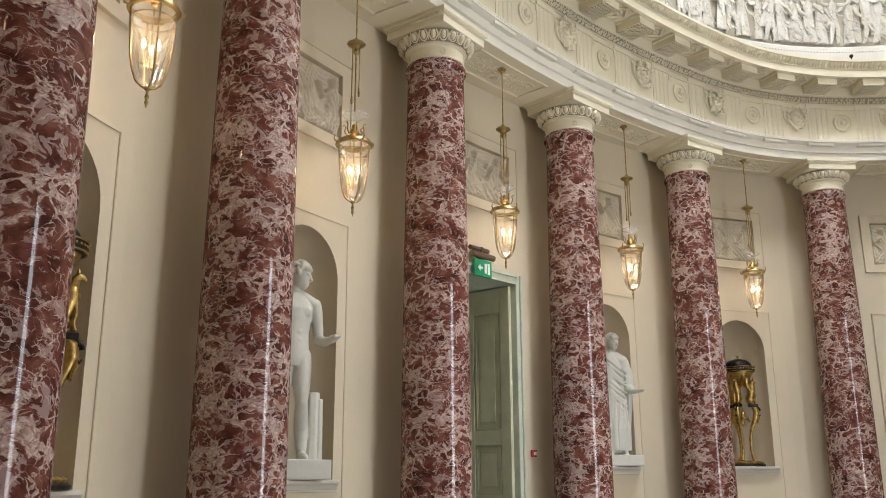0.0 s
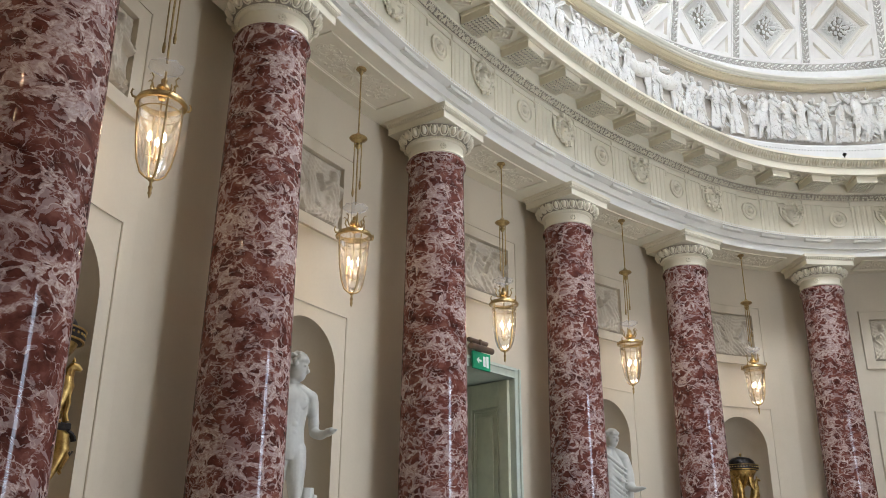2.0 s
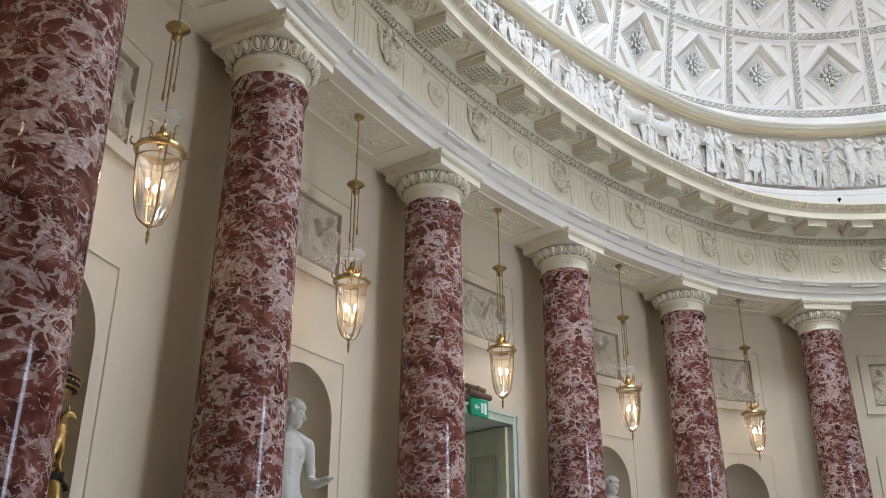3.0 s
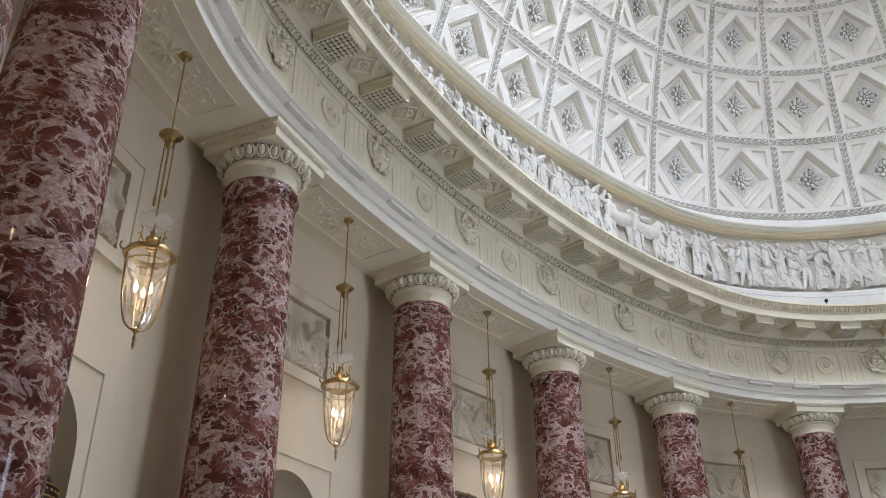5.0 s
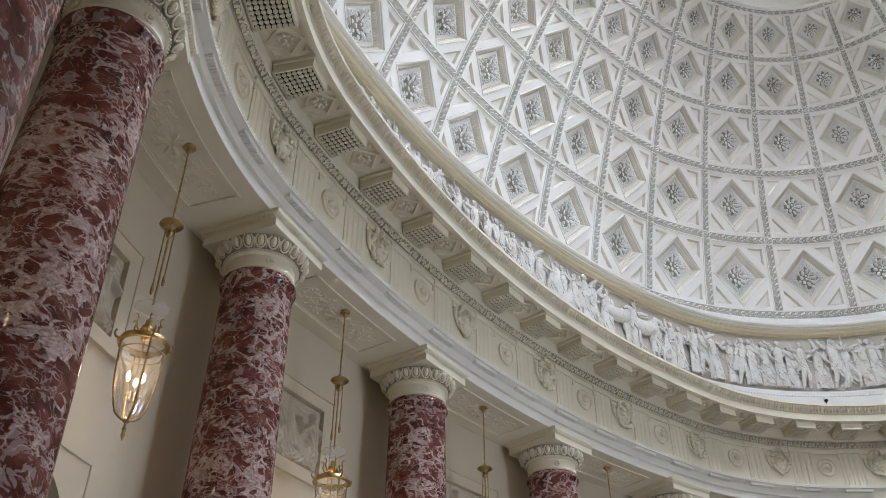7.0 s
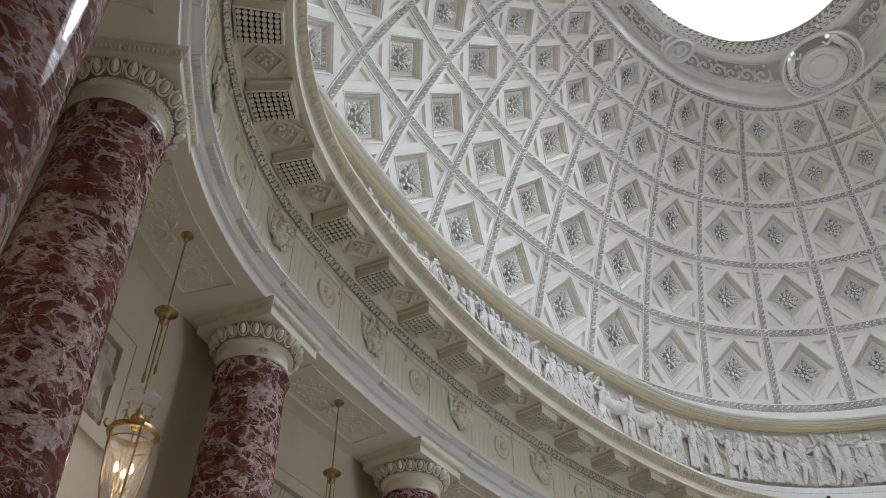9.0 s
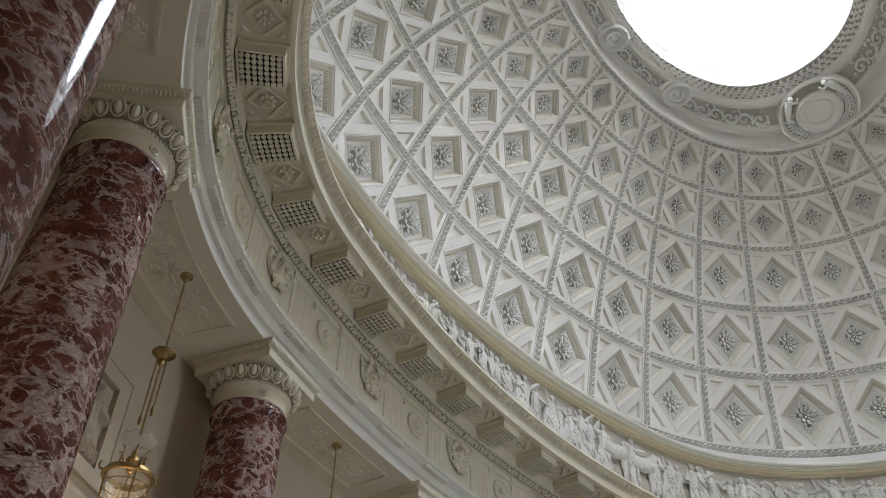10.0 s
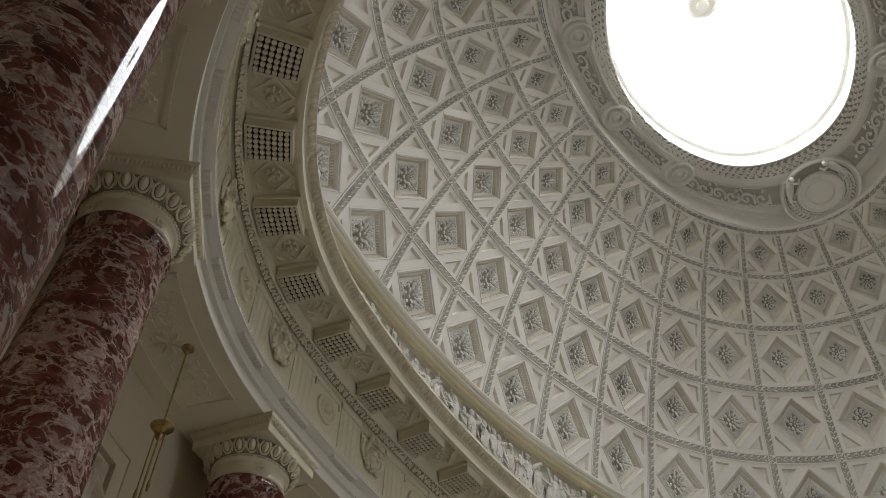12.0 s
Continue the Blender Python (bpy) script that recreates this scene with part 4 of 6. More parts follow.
for i in range(-24, 24):
    t0, t1 = frieze_tau(i), frieze_tau(i + 0.5)
    part("fluted_block", on_curve(triglyph_geo(), t1, 0.0), ENTAB, frieze)
    part("guttae_bar", on_curve(regula_geo(), t1, 0.0), CREAM, arch)
    part("panel_moulding", on_curve(metope_frame_geo(), t0, 0.0), ENTAB, frieze)
    if i % 2:
        part("mask", on_curve(mask_geo(rng).mapped(lambda v: v * (1.22, 1.0, 1.0)), t0, 0.0), ENTAB, frieze, "plaster mask with curling hair", smooth=True)
    else:
        part("roundel", on_curve(roundel_geo(), t0, 0.0), ENTAB, frieze, "ringed plaster roundel", smooth=True)

# ================= cornice ornament =================
MUT_OFF = -0.34


def mutule_geo():
    g = Geo()
    w, d = 0.215, 0.225
    g.box(-w, w, -d - 0.03, d, 8.565, 8.62, 0.006)
    # hollow block: four walls round the cavity
    for x0, x1, y0, y1 in ((-w + 0.02, w - 0.02, -d, -d + 0.025), (-w + 0.02, w - 0.02, d - 0.025, d), (-w + 0.02, -w + 0.04, -d + 0.025, d - 0.025), (w - 0.04, w - 0.02, -d + 0.025, d - 0.025)):
        g.box(x0, x1, y0, y1, 8.45, 8.565)
    return g


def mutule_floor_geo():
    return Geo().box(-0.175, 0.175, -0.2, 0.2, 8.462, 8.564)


def guttae_geo():
    g = Geo()
    for i in range(6):
        for j in range(7):
            m = Matrix.Translation((-0.1445 + 0.0578 * i, -0.171 + 0.057 * j, 8.44))
            g.lathe([(0.0225, 0.024), (0.0245, 0.006), (0.0235, 0.0), (0.0, 0.0)], 12, m)
    return g


def coffer_rosette_geo():
    """A sunk lozenge with a flower, between two blocks."""
    g = Geo()
    z = 8.617
    w, d = 0.20, 0.20
    for (r0, h0), (r1, h1) in (((1.0, 0.0), (1.0, -0.025)), ((1.0, -0.025), (0.86, -0.03)), ((0.86, -0.03), (0.84, 0.0))):
        a = [(w * r0, 0, z + h0), (0, d * r0, z + h0), (-w * r0, 0, z + h0), (0, -d * r0, z + h0)]
        b = [(w * r1, 0, z + h1), (0, d * r1, z + h1), (-w * r1, 0, z + h1), (0, -d * r1, z + h1)]
        g.add(a + b, [(k, (k + 1) % 4, 4 + (k + 1) % 4, 4 + k) for k in range(4)])
    for sx in (-1, 1):
        for sy in (-1, 1):
            x, y = sx * 0.19, sy * 0.2
            g.add([(x, y, z), (x - sx * 0.1, y, z), (x, y - sy * 0.1, z), (x - sx * 0.035, y - sy * 0.035, z - 0.025)], [(0, 1, 3), (1, 2, 3), (2, 0, 3)])
    for k in range(8):
        a = math.pi * k / 4
        c, s = math.cos(a), math.sin(a)
        pt = lambda r, t, h: (r * c - t * s, r * s + t * c, z - h)
        g.add([pt(0.015, 0, 0.0), pt(0.065, 0.03, 0.012), pt(0.10, 0, 0.01), pt(0.065, -0.03, 0.012), pt(0.065, 0, 0.035)], [(0, 1, 4), (1, 2, 4), (2, 3, 4), (3, 0, 4)])
    g.ball((0, 0, z - 0.03), 0.025, 7, 4)
    return g


for i in range(-24, 24):
    t0, t1 = frieze_tau(i), frieze_tau(i + 0.5)
    mu = part("mutule", on_curve(mutule_geo(), t1, MUT_OFF), ENTAB, cornice)
    part("cavity", on_curve(mutule_floor_geo(), t1, MUT_OFF), PEG_SHADE, mu, "black backing painted as shade between the pegs")
    part("guttae", on_curve(guttae_geo(), t1, MUT_OFF), ENTAB, mu, "grid of round plaster pegs")
    part("soffit_flower", on_curve(coffer_rosette_geo(), t0, MUT_OFF), ENTAB, cornice)

rng = random.Random(21)


def leaf_row(off, z, length, half, step, tilt, rise, rows=1, jitter=0.3):
    """A running row of small folded leaves on a sloping moulding, all round."""
    g = Geo()
    per = at_oval(0, off)[2]
    for r in range(rows):
        for i in range(int(per / step)):
            x = (i + 0.5 * (r % 2)) * step + rng.uniform(-jitter, jitter) * step * 0.4
            zz = z + r * length * 0.9
            h = rise * rng.uniform(0.7, 1.2)
            l = length * rng.uniform(0.85, 1.1)
            k = rng.uniform(-0.4, 0.4) * half * jitter * 2
            g.add([(x - half, tilt * 0.3, zz + l * 0.45), (x + k, 0.0, zz), (x + half, tilt * 0.3, zz + l * 0.45), (x - k, tilt, zz + l), (x, tilt * 0.5 - h, zz + l * 0.55)],
                  [(0, 1, 4), (1, 2, 4), (2, 3, 4), (3, 0, 4)])
    return g.mapped(bent(0.0, off))


part("leaf_ground", sweep([(-0.052, 8.305), (-0.082, 8.42), (-0.09, 8.42), (-0.06, 8.305)]), GROOVE_SHADE, cornice, "dark ground painted as shade in the carved moulding")
part("leaf_edge", leaf_row(-0.662, 8.705, 0.125, 0.030, 0.062, -0.075, 0.026, 1, 0.6), GILT, cornice, "carved upright leaf edging", kind="stuff")
part("leaf_bed", leaf_row(-0.062, 8.298, 0.048, 0.022, 0.046, -0.03, 0.032, 3, 1.1), ENTAB, cornice, "crisp carved leaf moulding", kind="stuff")
part("leaf_fillet", leaf_row(-0.05, 7.552, 0.04, 0.02, 0.045, 0.0, 0.01, 1, 0.3), ENTAB, arch, "small carved beading", kind="stuff")
part("attic_beading", leaf_row(0.18, 9.46, 0.05, 0.03, 0.062, 0.0, 0.02), WHITE, attic, "beaded line", kind="stuff")
part("mould_leaves", leaf_row(0.24, 10.87, 0.05, 0.028, 0.06, -0.04, 0.012), GILT, attic, kind="stuff")

# procession: plain half-round figures crowded all round the attic
def drape(g, rng, x, y, z0, z1, r0, r1, lean, m=None):
    """A hanging garment: fluted rings widening to the hem."""
    rows, seg = 6, 14
    n, ph = rng.choice((4, 5, 6)), rng.uniform(0, 6.28)
    vs = []
    for j in range(rows):
        k = j / (rows - 1)
        r = r0 + (r1 - r0) * k ** 0.8
        for i in range(seg):
            a = 2 * math.pi * i / seg
            q = r * (1 + (0.05 + 0.2 * k) * math.sin(n * a + ph + 0.6 * k))
            vs.append((x + lean * (1 - k) + q * math.cos(a), y + 0.62 * q * math.sin(a), z1 + (z0 - z1) * k))
    g.add(vs, [(j * seg + i, j * seg + (i + 1) % seg, (j + 1) * seg + (i + 1) % seg, (j + 1) * seg + i) for j in range(rows - 1) for i in range(seg)])


def walker(g, rng, x, y, z, h):
    """A plain draped or bare-legged figure walking in the crowd."""
    lean = rng.uniform(-0.06, 0.10) * h
    hip = Vector((x + lean * 0.4, y, z + 0.50 * h))
    if rng.random() < 0.55:
        drape(g, rng, x, y, z + 0.02, hip.z + 0.1 * h, 0.085 * h, rng.uniform(0.10, 0.14) * h, lean * 0.4)
    else:
        st = rng.uniform(0.05, 0.15) * h
        for s in (-1, 1):
            g.tube([(x + s * st - 0.03 * h, y - 0.02, z), (x + s * st, y - 0.02, z + 0.03 * h), (x + s * st * 0.8 + 0.03 * h, y - 0.05 * h, z + 0.27 * h), hip], [0.018 * h, 0.03 * h, 0.05 * h, 0.075 * h], 6)
        drape(g, rng, x, y, z + 0.36 * h, hip.z + 0.1 * h, 0.08 * h, 0.115 * h, lean * 0.4)
    neck = Vector((x + lean, y - 0.01, z + 0.84 * h))
    g.tube([hip, hip.lerp(neck, 0.5) + Vector((0, -0.015, 0)), neck - Vector((0, 0, 0.03 * h)), neck + Vector((0, 0, 0.03 * h))], [0.075 * h, 0.095 * h, 0.085 * h, 0.03 * h], 8)
    hd = neck + Vector((rng.uniform(-0.02, 0.04) * h, -0.015, 0.085 * h))
    g.ball(hd, (0.046 * h, 0.048 * h, 0.062 * h), 8, 6)
    g.ball(hd + Vector((-0.012, 0.0, 0.02 * h)), (0.055 * h, 0.052 * h, 0.048 * h), 7, 5)
    for k in (-1, 1):
        a = rng.uniform(-1.4, 0.9)
        sh = neck + Vector((k * 0.10 * h, -0.02 * h, -0.05 * h))
        el = sh + Vector((k * 0.10 * h * math.cos(a), -0.05 * h, 0.15 * h * math.sin(a)))
        b = a + rng.uniform(-0.8, 1.5)
        ha = el + Vector((k * 0.12 * h * math.cos(b), -0.02 * h, 0.13 * h * math.sin(b)))
        g.tube([sh, el, ha], [0.045 * h, 0.036 * h, 0.026 * h], 6)
    for f in range(7):
        # loose folds across the body
        fx, fz, fa = x + rng.uniform(-0.10, 0.10) * h, z + rng.uniform(0.15, 0.78) * h, rng.uniform(-2.2, -0.9)
        l = rng.uniform(0.06, 0.13) * h
        g.tube([(fx, y - 0.05 * h, fz), (fx + l * math.cos(fa), y - 0.085 * h, fz + l * math.sin(fa)), (fx + 1.7 * l * math.cos(fa + 0.5), y - 0.05 * h, fz + 1.7 * l * math.sin(fa + 0.5))], [0.008 * h, 0.02 * h, 0.008 * h], 4)
    k = rng.random()
    if k < 0.35:
        # cloak over the back
        drape(g, rng, x - 0.06 * h, y + 0.02, z + rng.uniform(0.15, 0.3) * h, neck.z - 0.03 * h, 0.07 * h, 0.15 * h, lean)
    elif k < 0.42:
        g.ball((x + rng.uniform(-0.12, 0.12), y - 0.10 * h, z + 0.55 * h), (0.085 * h, 0.025, 0.10 * h), 12, 6)
    elif k < 0.62:
        g.tube([(x + 0.15, y - 0.04, z + 0.2 * h), (x + rng.uniform(-0.1, 0.25), y - 0.02, z + 1.12 * h)], 0.014, 4)


rng = random.Random(31)


def carve(g, name, label):
    """Set one figure, flattened to half relief, on the curved attic wall."""
    g.v = [(a, b * 0.58, c) for a, b, c in g.v]
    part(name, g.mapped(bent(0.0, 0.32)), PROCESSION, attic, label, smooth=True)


per = at_oval(0, 0.32)[2]
x = 0.0
while x < per - 0.2:
    g = Geo()
    walker(g, rng, x, rng.uniform(-0.13, -0.04), 9.68 + rng.uniform(0, 0.02), rng.uniform(0.98, 1.13))
    carve(g, "figure", "plaster figure walking in half relief")
    if rng.random() < 0.6:
        g = Geo()
        walker(g, rng, x + rng.uniform(0.08, 0.16), 0.02, 9.72, rng.uniform(0.95, 1.10))
        carve(g, "figure", "plaster figure walking in half relief")
    if rng.random() < 0.07:
        # a led ox: deep body, legs, neck and head
        g = Geo()
        bx, bz, y = x + 0.36, 9.69, -0.07
        g.tube([(bx - 0.34, y, bz + 0.60), (bx - 0.27, y, bz + 0.66), (bx - 0.05, y - 0.02, bz + 0.62), (bx + 0.2, y - 0.01, bz + 0.68), (bx + 0.31, y, bz + 0.74)], [0.05, 0.14, 0.16, 0.155, 0.10], 10)
        g.tube([(bx + 0.22, y, bz + 0.74), (bx + 0.38, y - 0.03, bz + 0.92), (bx + 0.46, y - 0.04, bz + 0.90), (bx + 0.56, y - 0.04, bz + 0.78)], [0.12, 0.085, 0.07, 0.035], 8)
        for lx in (-0.27, -0.18, 0.18, 0.27):
            g.tube([(bx + lx, y, bz + 0.58), (bx + lx + rng.uniform(-0.05, 0.05), y - 0.02, bz + 0.30), (bx + lx + rng.uniform(-0.04, 0.04), y, bz)], [0.075, 0.04, 0.03], 6)
        carve(g, "ox", "plaster ox led in half relief")
        x += 0.42
    x += rng.uniform(0.19, 0.36)

# soffit panels between the columns
rng = random.Random(41)
for a, b in zip(COLUMN_BAYS, COLUMN_BAYS[1:] + [COLUMN_BAYS[0] + 16]):
    c = (a + b) / 2
    half = (b - a) / 16 * at_oval(0, 0.5)[2] / 2 - 0.78
    g = Geo()
    xs = np.linspace(-half, half, 9)
    for y0, y1, zz in ((-0.30, -0.265, 7.225), (0.265, 0.30, 7.225), (-0.265, -0.245, 7.238), (0.245, 0.265, 7.238)):
        for x0, x1 in zip(xs[:-1], xs[1:]):
            g.box(x0, x1, y0, y1, zz, 7.252)
    for s in (-1, 1):
        g.box(s * half - 0.018, s * half + 0.018, -0.30, 0.30, 7.225, 7.252)
    sp = part("soffit_panel", g.mapped(bent(c / 16, 0.58)), ENTAB, arch, "framed soffit panel with scrolling foliage")
    q = Geo()
    for s in (-1, 1):
        for k in range(7):
            x0 = s * (0.18 + k * (half - 0.3) / 7)
            for m in range(7):
                aa = rng.uniform(0, 6.28)
                l = rng.uniform(0.05, 0.10)
                px, py = x0 + rng.uniform(-0.07, 0.07), rng.uniform(-0.17, 0.17)
                q.tube([(px, py, 7.252), (px + l * 0.6 * math.cos(aa), py + l * 0.6 * math.sin(aa), 7.243), (px + l * math.cos(aa + 0.8), py + l * math.sin(aa + 0.8), 7.252)], [0.009, 0.015, 0.006], 5)
            q.tube([(x0 + 0.09 * math.cos(e) * (1 - e / 9), 0.09 * math.sin(e) * (1 - e / 9) * (1 if k % 2 else -1), 7.248) for e in np.linspace(0, 5.5, 10)], 0.011, 4)
    for k in range(8):
        aa = math.pi * k / 4
        q.tube([(0.03 * math.cos(aa), 0.03 * math.sin(aa), 7.245), (0.12 * math.cos(aa), 0.12 * math.sin(aa), 7.240), (0.17 * math.cos(aa), 0.17 * math.sin(aa), 7.251)], [0.016, 0.026, 0.008], 5)
    part("foliage", q.mapped(bent(c / 16, 0.58)), ENTAB, sp, "scrolling plaster foliage", smooth=True)

# ================= oculus ornament =================
def flat_ring(r, prof, m, seg=28):
    return Geo().lathe([(r * a, b) for a, b in prof], seg, m)


ring_prof = [(1.0, 0.04), (1.0, -0.08), (0.9, -0.11), (0.8, -0.08), (0.74, 0.03), (0.56, 0.03), (0.5, -0.07), (0.38, -0.07), (0.3, 0.0), (0.2, -0.05), (0.0, -0.08)]
for x, y, r in ((0, 2.47, 0.30), (0, -2.47, 0.30), (1.95, 2.13, 0.30), (-1.95, 2.13, 0.30), (1.95, -2.13, 0.30), (-1.95, -2.13, 0.30)):
    part("medallion_ground", flat_ring(r * 1.22, [(1.0, 0.06), (1.0, 0.02), (0.0, 0.02)], Matrix.Translation((x, y, OC_Z))), DOME, oculus)
    part("small_medallion", flat_ring(r, ring_prof, Matrix.Translation((x, y, OC_Z))), FLOWER, oculus, smooth=True)
rng = random.Random(51)


def laurel(g, c, a, size, rng, lift=0.0):
    """A tuft of three folded laurel leaves lying along the direction a."""
    for q in (-1, 0, 1):
        b = a + 0.55 * q + rng.uniform(-0.15, 0.15)
        l, w = size * rng.uniform(0.9, 1.15), size * 0.36
        m = Matrix.Translation(c + Vector((-math.sin(a), math.cos(a), 0)) * q * size * 0.55) @ Matrix.Rotation(b, 4, "Z")
        h = -size * rng.uniform(0.26, 0.38) - lift
        g.add([m @ Vector(p) for p in ((-l * 0.6, 0, 0), (0, w, 0), (l, 0, h * 0.5), (0, -w, 0), (-l * 0.05, 0, h))], [(0, 1, 4), (1, 2, 4), (2, 3, 4), (3, 0, 4)])


for s in (-1, 1):
    m = Matrix.Translation((s * 4.03, 0, OC_Z - 0.16)) @ Matrix.Rotation(s * radians(7), 4, "Y") @ Matrix.Diagonal((0.84, 0.84, 0.84, 1))
    med = part("great_medallion", flat_ring(0.9, [(1.06, 0.32), (1.06, -0.02), (1.03, -0.05), (0.99, -0.05), (0.96, 0.0), (0.94, 0.02), (0.63, 0.02), (0.625, -0.06), (0.60, -0.085), (0.56, -0.085), (0.535, -0.05), (0.50, -0.03), (0.40, -0.02), (0.385, -0.055), (0.36, -0.06), (0.34, -0.03), (0.12, -0.035), (0.0, -0.04)], m, 48), DOME, oculus, "large ringed medallion with a wreath", smooth=True)
    part("wreath_ground", flat_ring(0.9, [(0.92, 0.014), (0.65, 0.014)], m, 48), GAP_SHADE, med)
    w = Geo()
    for i in range(44):
        a = 2 * math.pi * i / 44
        if math.cos(a) * s < -0.45:
            continue
        laurel(w, Vector((0.70 * math.cos(a), 0.70 * math.sin(a), -0.005)), a + math.pi / 2, 0.11, rng, 0.02)
    w.v = [tuple(m @ Vector(p)) for p in w.v]
    part("garland", w, FLOWER, med, "laurel wreath")
    f = Geo()
    for q in (-1, 1):
        # plain leaning figures that hold the wreath
        c0 = Vector((-s * 0.62, q * 0.50, -0.08))
        f.tube([c0 + Vector((s * 0.30, q * 0.16, 0.02)), c0 + Vector((s * 0.14, q * 0.10, -0.02)), c0 + Vector((-s * 0.06, q * 0.02, -0.05)), c0 + Vector((-s * 0.12, -q * 0.03, -0.06))], [0.07, 0.085, 0.095, 0.05], 10, m)
        f.ball(c0 + Vector((-s * 0.19, -q * 0.08, -0.09)), (0.07, 0.07, 0.075), 10, 7, m)
        f.tube([c0 + Vector((-s * 0.06, -q * 0.05, -0.07)), c0 + Vector((s * 0.01, -q * 0.17, -0.06)), c0 + Vector((-s * 0.10, -q * 0.24, -0.05))], [0.04, 0.034, 0.026], 7, m)
        f.tube([c0 + Vector((s * 0.26, q * 0.15, 0.0)), c0 + Vector((s * 0.42, q * 0.20, -0.02)), c0 + Vector((s * 0.52, q * 0.10, 0.0))], [0.065, 0.05, 0.03], 7, m)
    part("bearers", f, FLOWER, med, "pair of plain leaning figures", smooth=True)

g = Geo()
for i in range(118):
    for w0 in (0.80, 0.86, 0.915):
        t = (i + (0.5 if w0 == 0.86 else 0)) / 118
        c = oculus_at(t, w0, OC_Z - 0.012)[0]
        t2 = oculus_at(t + 0.002, w0, OC_Z - 0.012)[0] - c
        laurel(g, Vector(c), math.atan2(t2[1], t2[0]) + rng.uniform(-0.3, 0.3), 0.085, rng)
part("garland_ground", loft([oculus_at(tt, w, OC_Z - 0.008) for w in (0.765, 0.99)]), GAP_SHADE, oculus, "dark ground painted as shade under the garland")
part("rim_garland", g, DOME_CARVED, oculus, "leafy garland round the opening", kind="stuff")
# framed panels of scrolling leaves between the medallions
BOSSES = ((0, 2.47), (0, -2.47), (1.95, 2.13), (-1.95, 2.13), (1.95, -2.13), (-1.95, -2.13))


def clear_of(t, w):
    c = oculus_at(t, w, 0.0)[0]
    return all(math.hypot(c[0] - x, c[1] - y) > 0.42 for x, y in BOSSES) and all(math.hypot(c[0] - x, c[1]) > 1.12 for x in (-4.1, 4.1))


oper = np.linalg.norm(np.diff(oculus_at(np.linspace(0, 1, 201), 0.4, 0.0), axis=0), axis=1).sum()
g = Geo()
count = 64
for i in range(count):
    t0, up = (i + 0.5) / count, 1 if i % 2 else -1
    if not clear_of(t0, 0.4):
        continue
    k = oper / count
    pts = [(0.52 * k * math.cos(e) * (1 - e / 8), up * 0.115 * math.sin(e) * (1 - e / 8), -0.035) for e in np.linspace(-0.6, 6.2, 18)]
    q = Geo().tube(pts, [0.030 - 0.0008 * z for z in range(18)], 5)
    q.ball((0.02, 0, -0.02), (0.05, 0.022, 0.03), 7, 5)
    for z in range(4):
        a = 1.5 * z + rng.uniform(0, 0.8)
        x, y = 0.50 * k * math.cos(a), up * 0.13 * math.sin(a)
        q.tube([(x, y * 0.8, -0.01), (x + 0.05 * math.cos(a), y * 1.15, -0.035), (x + 0.085 * math.cos(a + 0.7), y * 1.25 + 0.02 * math.sin(a + 0.7), -0.012)], [0.016, 0.036, 0.012], 5)
    g.add(*(lambda v: (oculus_at(t0 + v[:, 0] / oper, 0.40 + v[:, 1], OC_Z + 0.062 + v[:, 2]), q.f))(np.array(q.v)))
part("scroll_ground", loft([oculus_at(tt, w, OC_Z + 0.066) for w in (0.25, 0.56)]), LEAF_SHADE, oculus, "ground of the arabesques, darkened for shade")
part("scroll_relief", g, FLOWER, oculus, "scrolling plaster arabesques", kind="stuff")
for w0, r in ((0.17, 0.022), (0.235, 0.013), (0.575, 0.013), (0.64, 0.022)):
    ring = oculus_at(np.linspace(0, 1, 161), w0, OC_Z + 0.062)
    part("panel_moulding", Geo().tube(ring, r, 6), DOME, oculus, smooth=True)
# glazing bars and middle boss of the skylight
g = Geo()
for s in (-0.5, -1.0, -1.5):
    ring = drum_ring(s, OC_Z + 1.5)
    for i in range(0, n, 4):
        g.tube([ring[i], ring[(i + 4) % n]], 0.008, 4)
for i in range(0, n, 10):
    g.tube([drum_ring(0.1, OC_Z + 1.5)[i], drum_ring(-1.75, OC_Z + 1.5)[i]], 0.006, 4)
part("glazing_bars", g, WHITE, oculus, "thin white glazing bars")
part("skylight_boss", Geo().lathe([(0.30, 0.0), (0.30, -0.04), (0.24, -0.05), (0.22, -0.02), (0.13, -0.02), (0.11, -0.07), (0.0, -0.08)], 24, Matrix.Translation((-0.3, 0.12, OC_Z + 1.5))), WHITE, oculus, "round boss in the middle", smooth=True)

# ================= lanterns =================
LANTERN_Z = 4.30


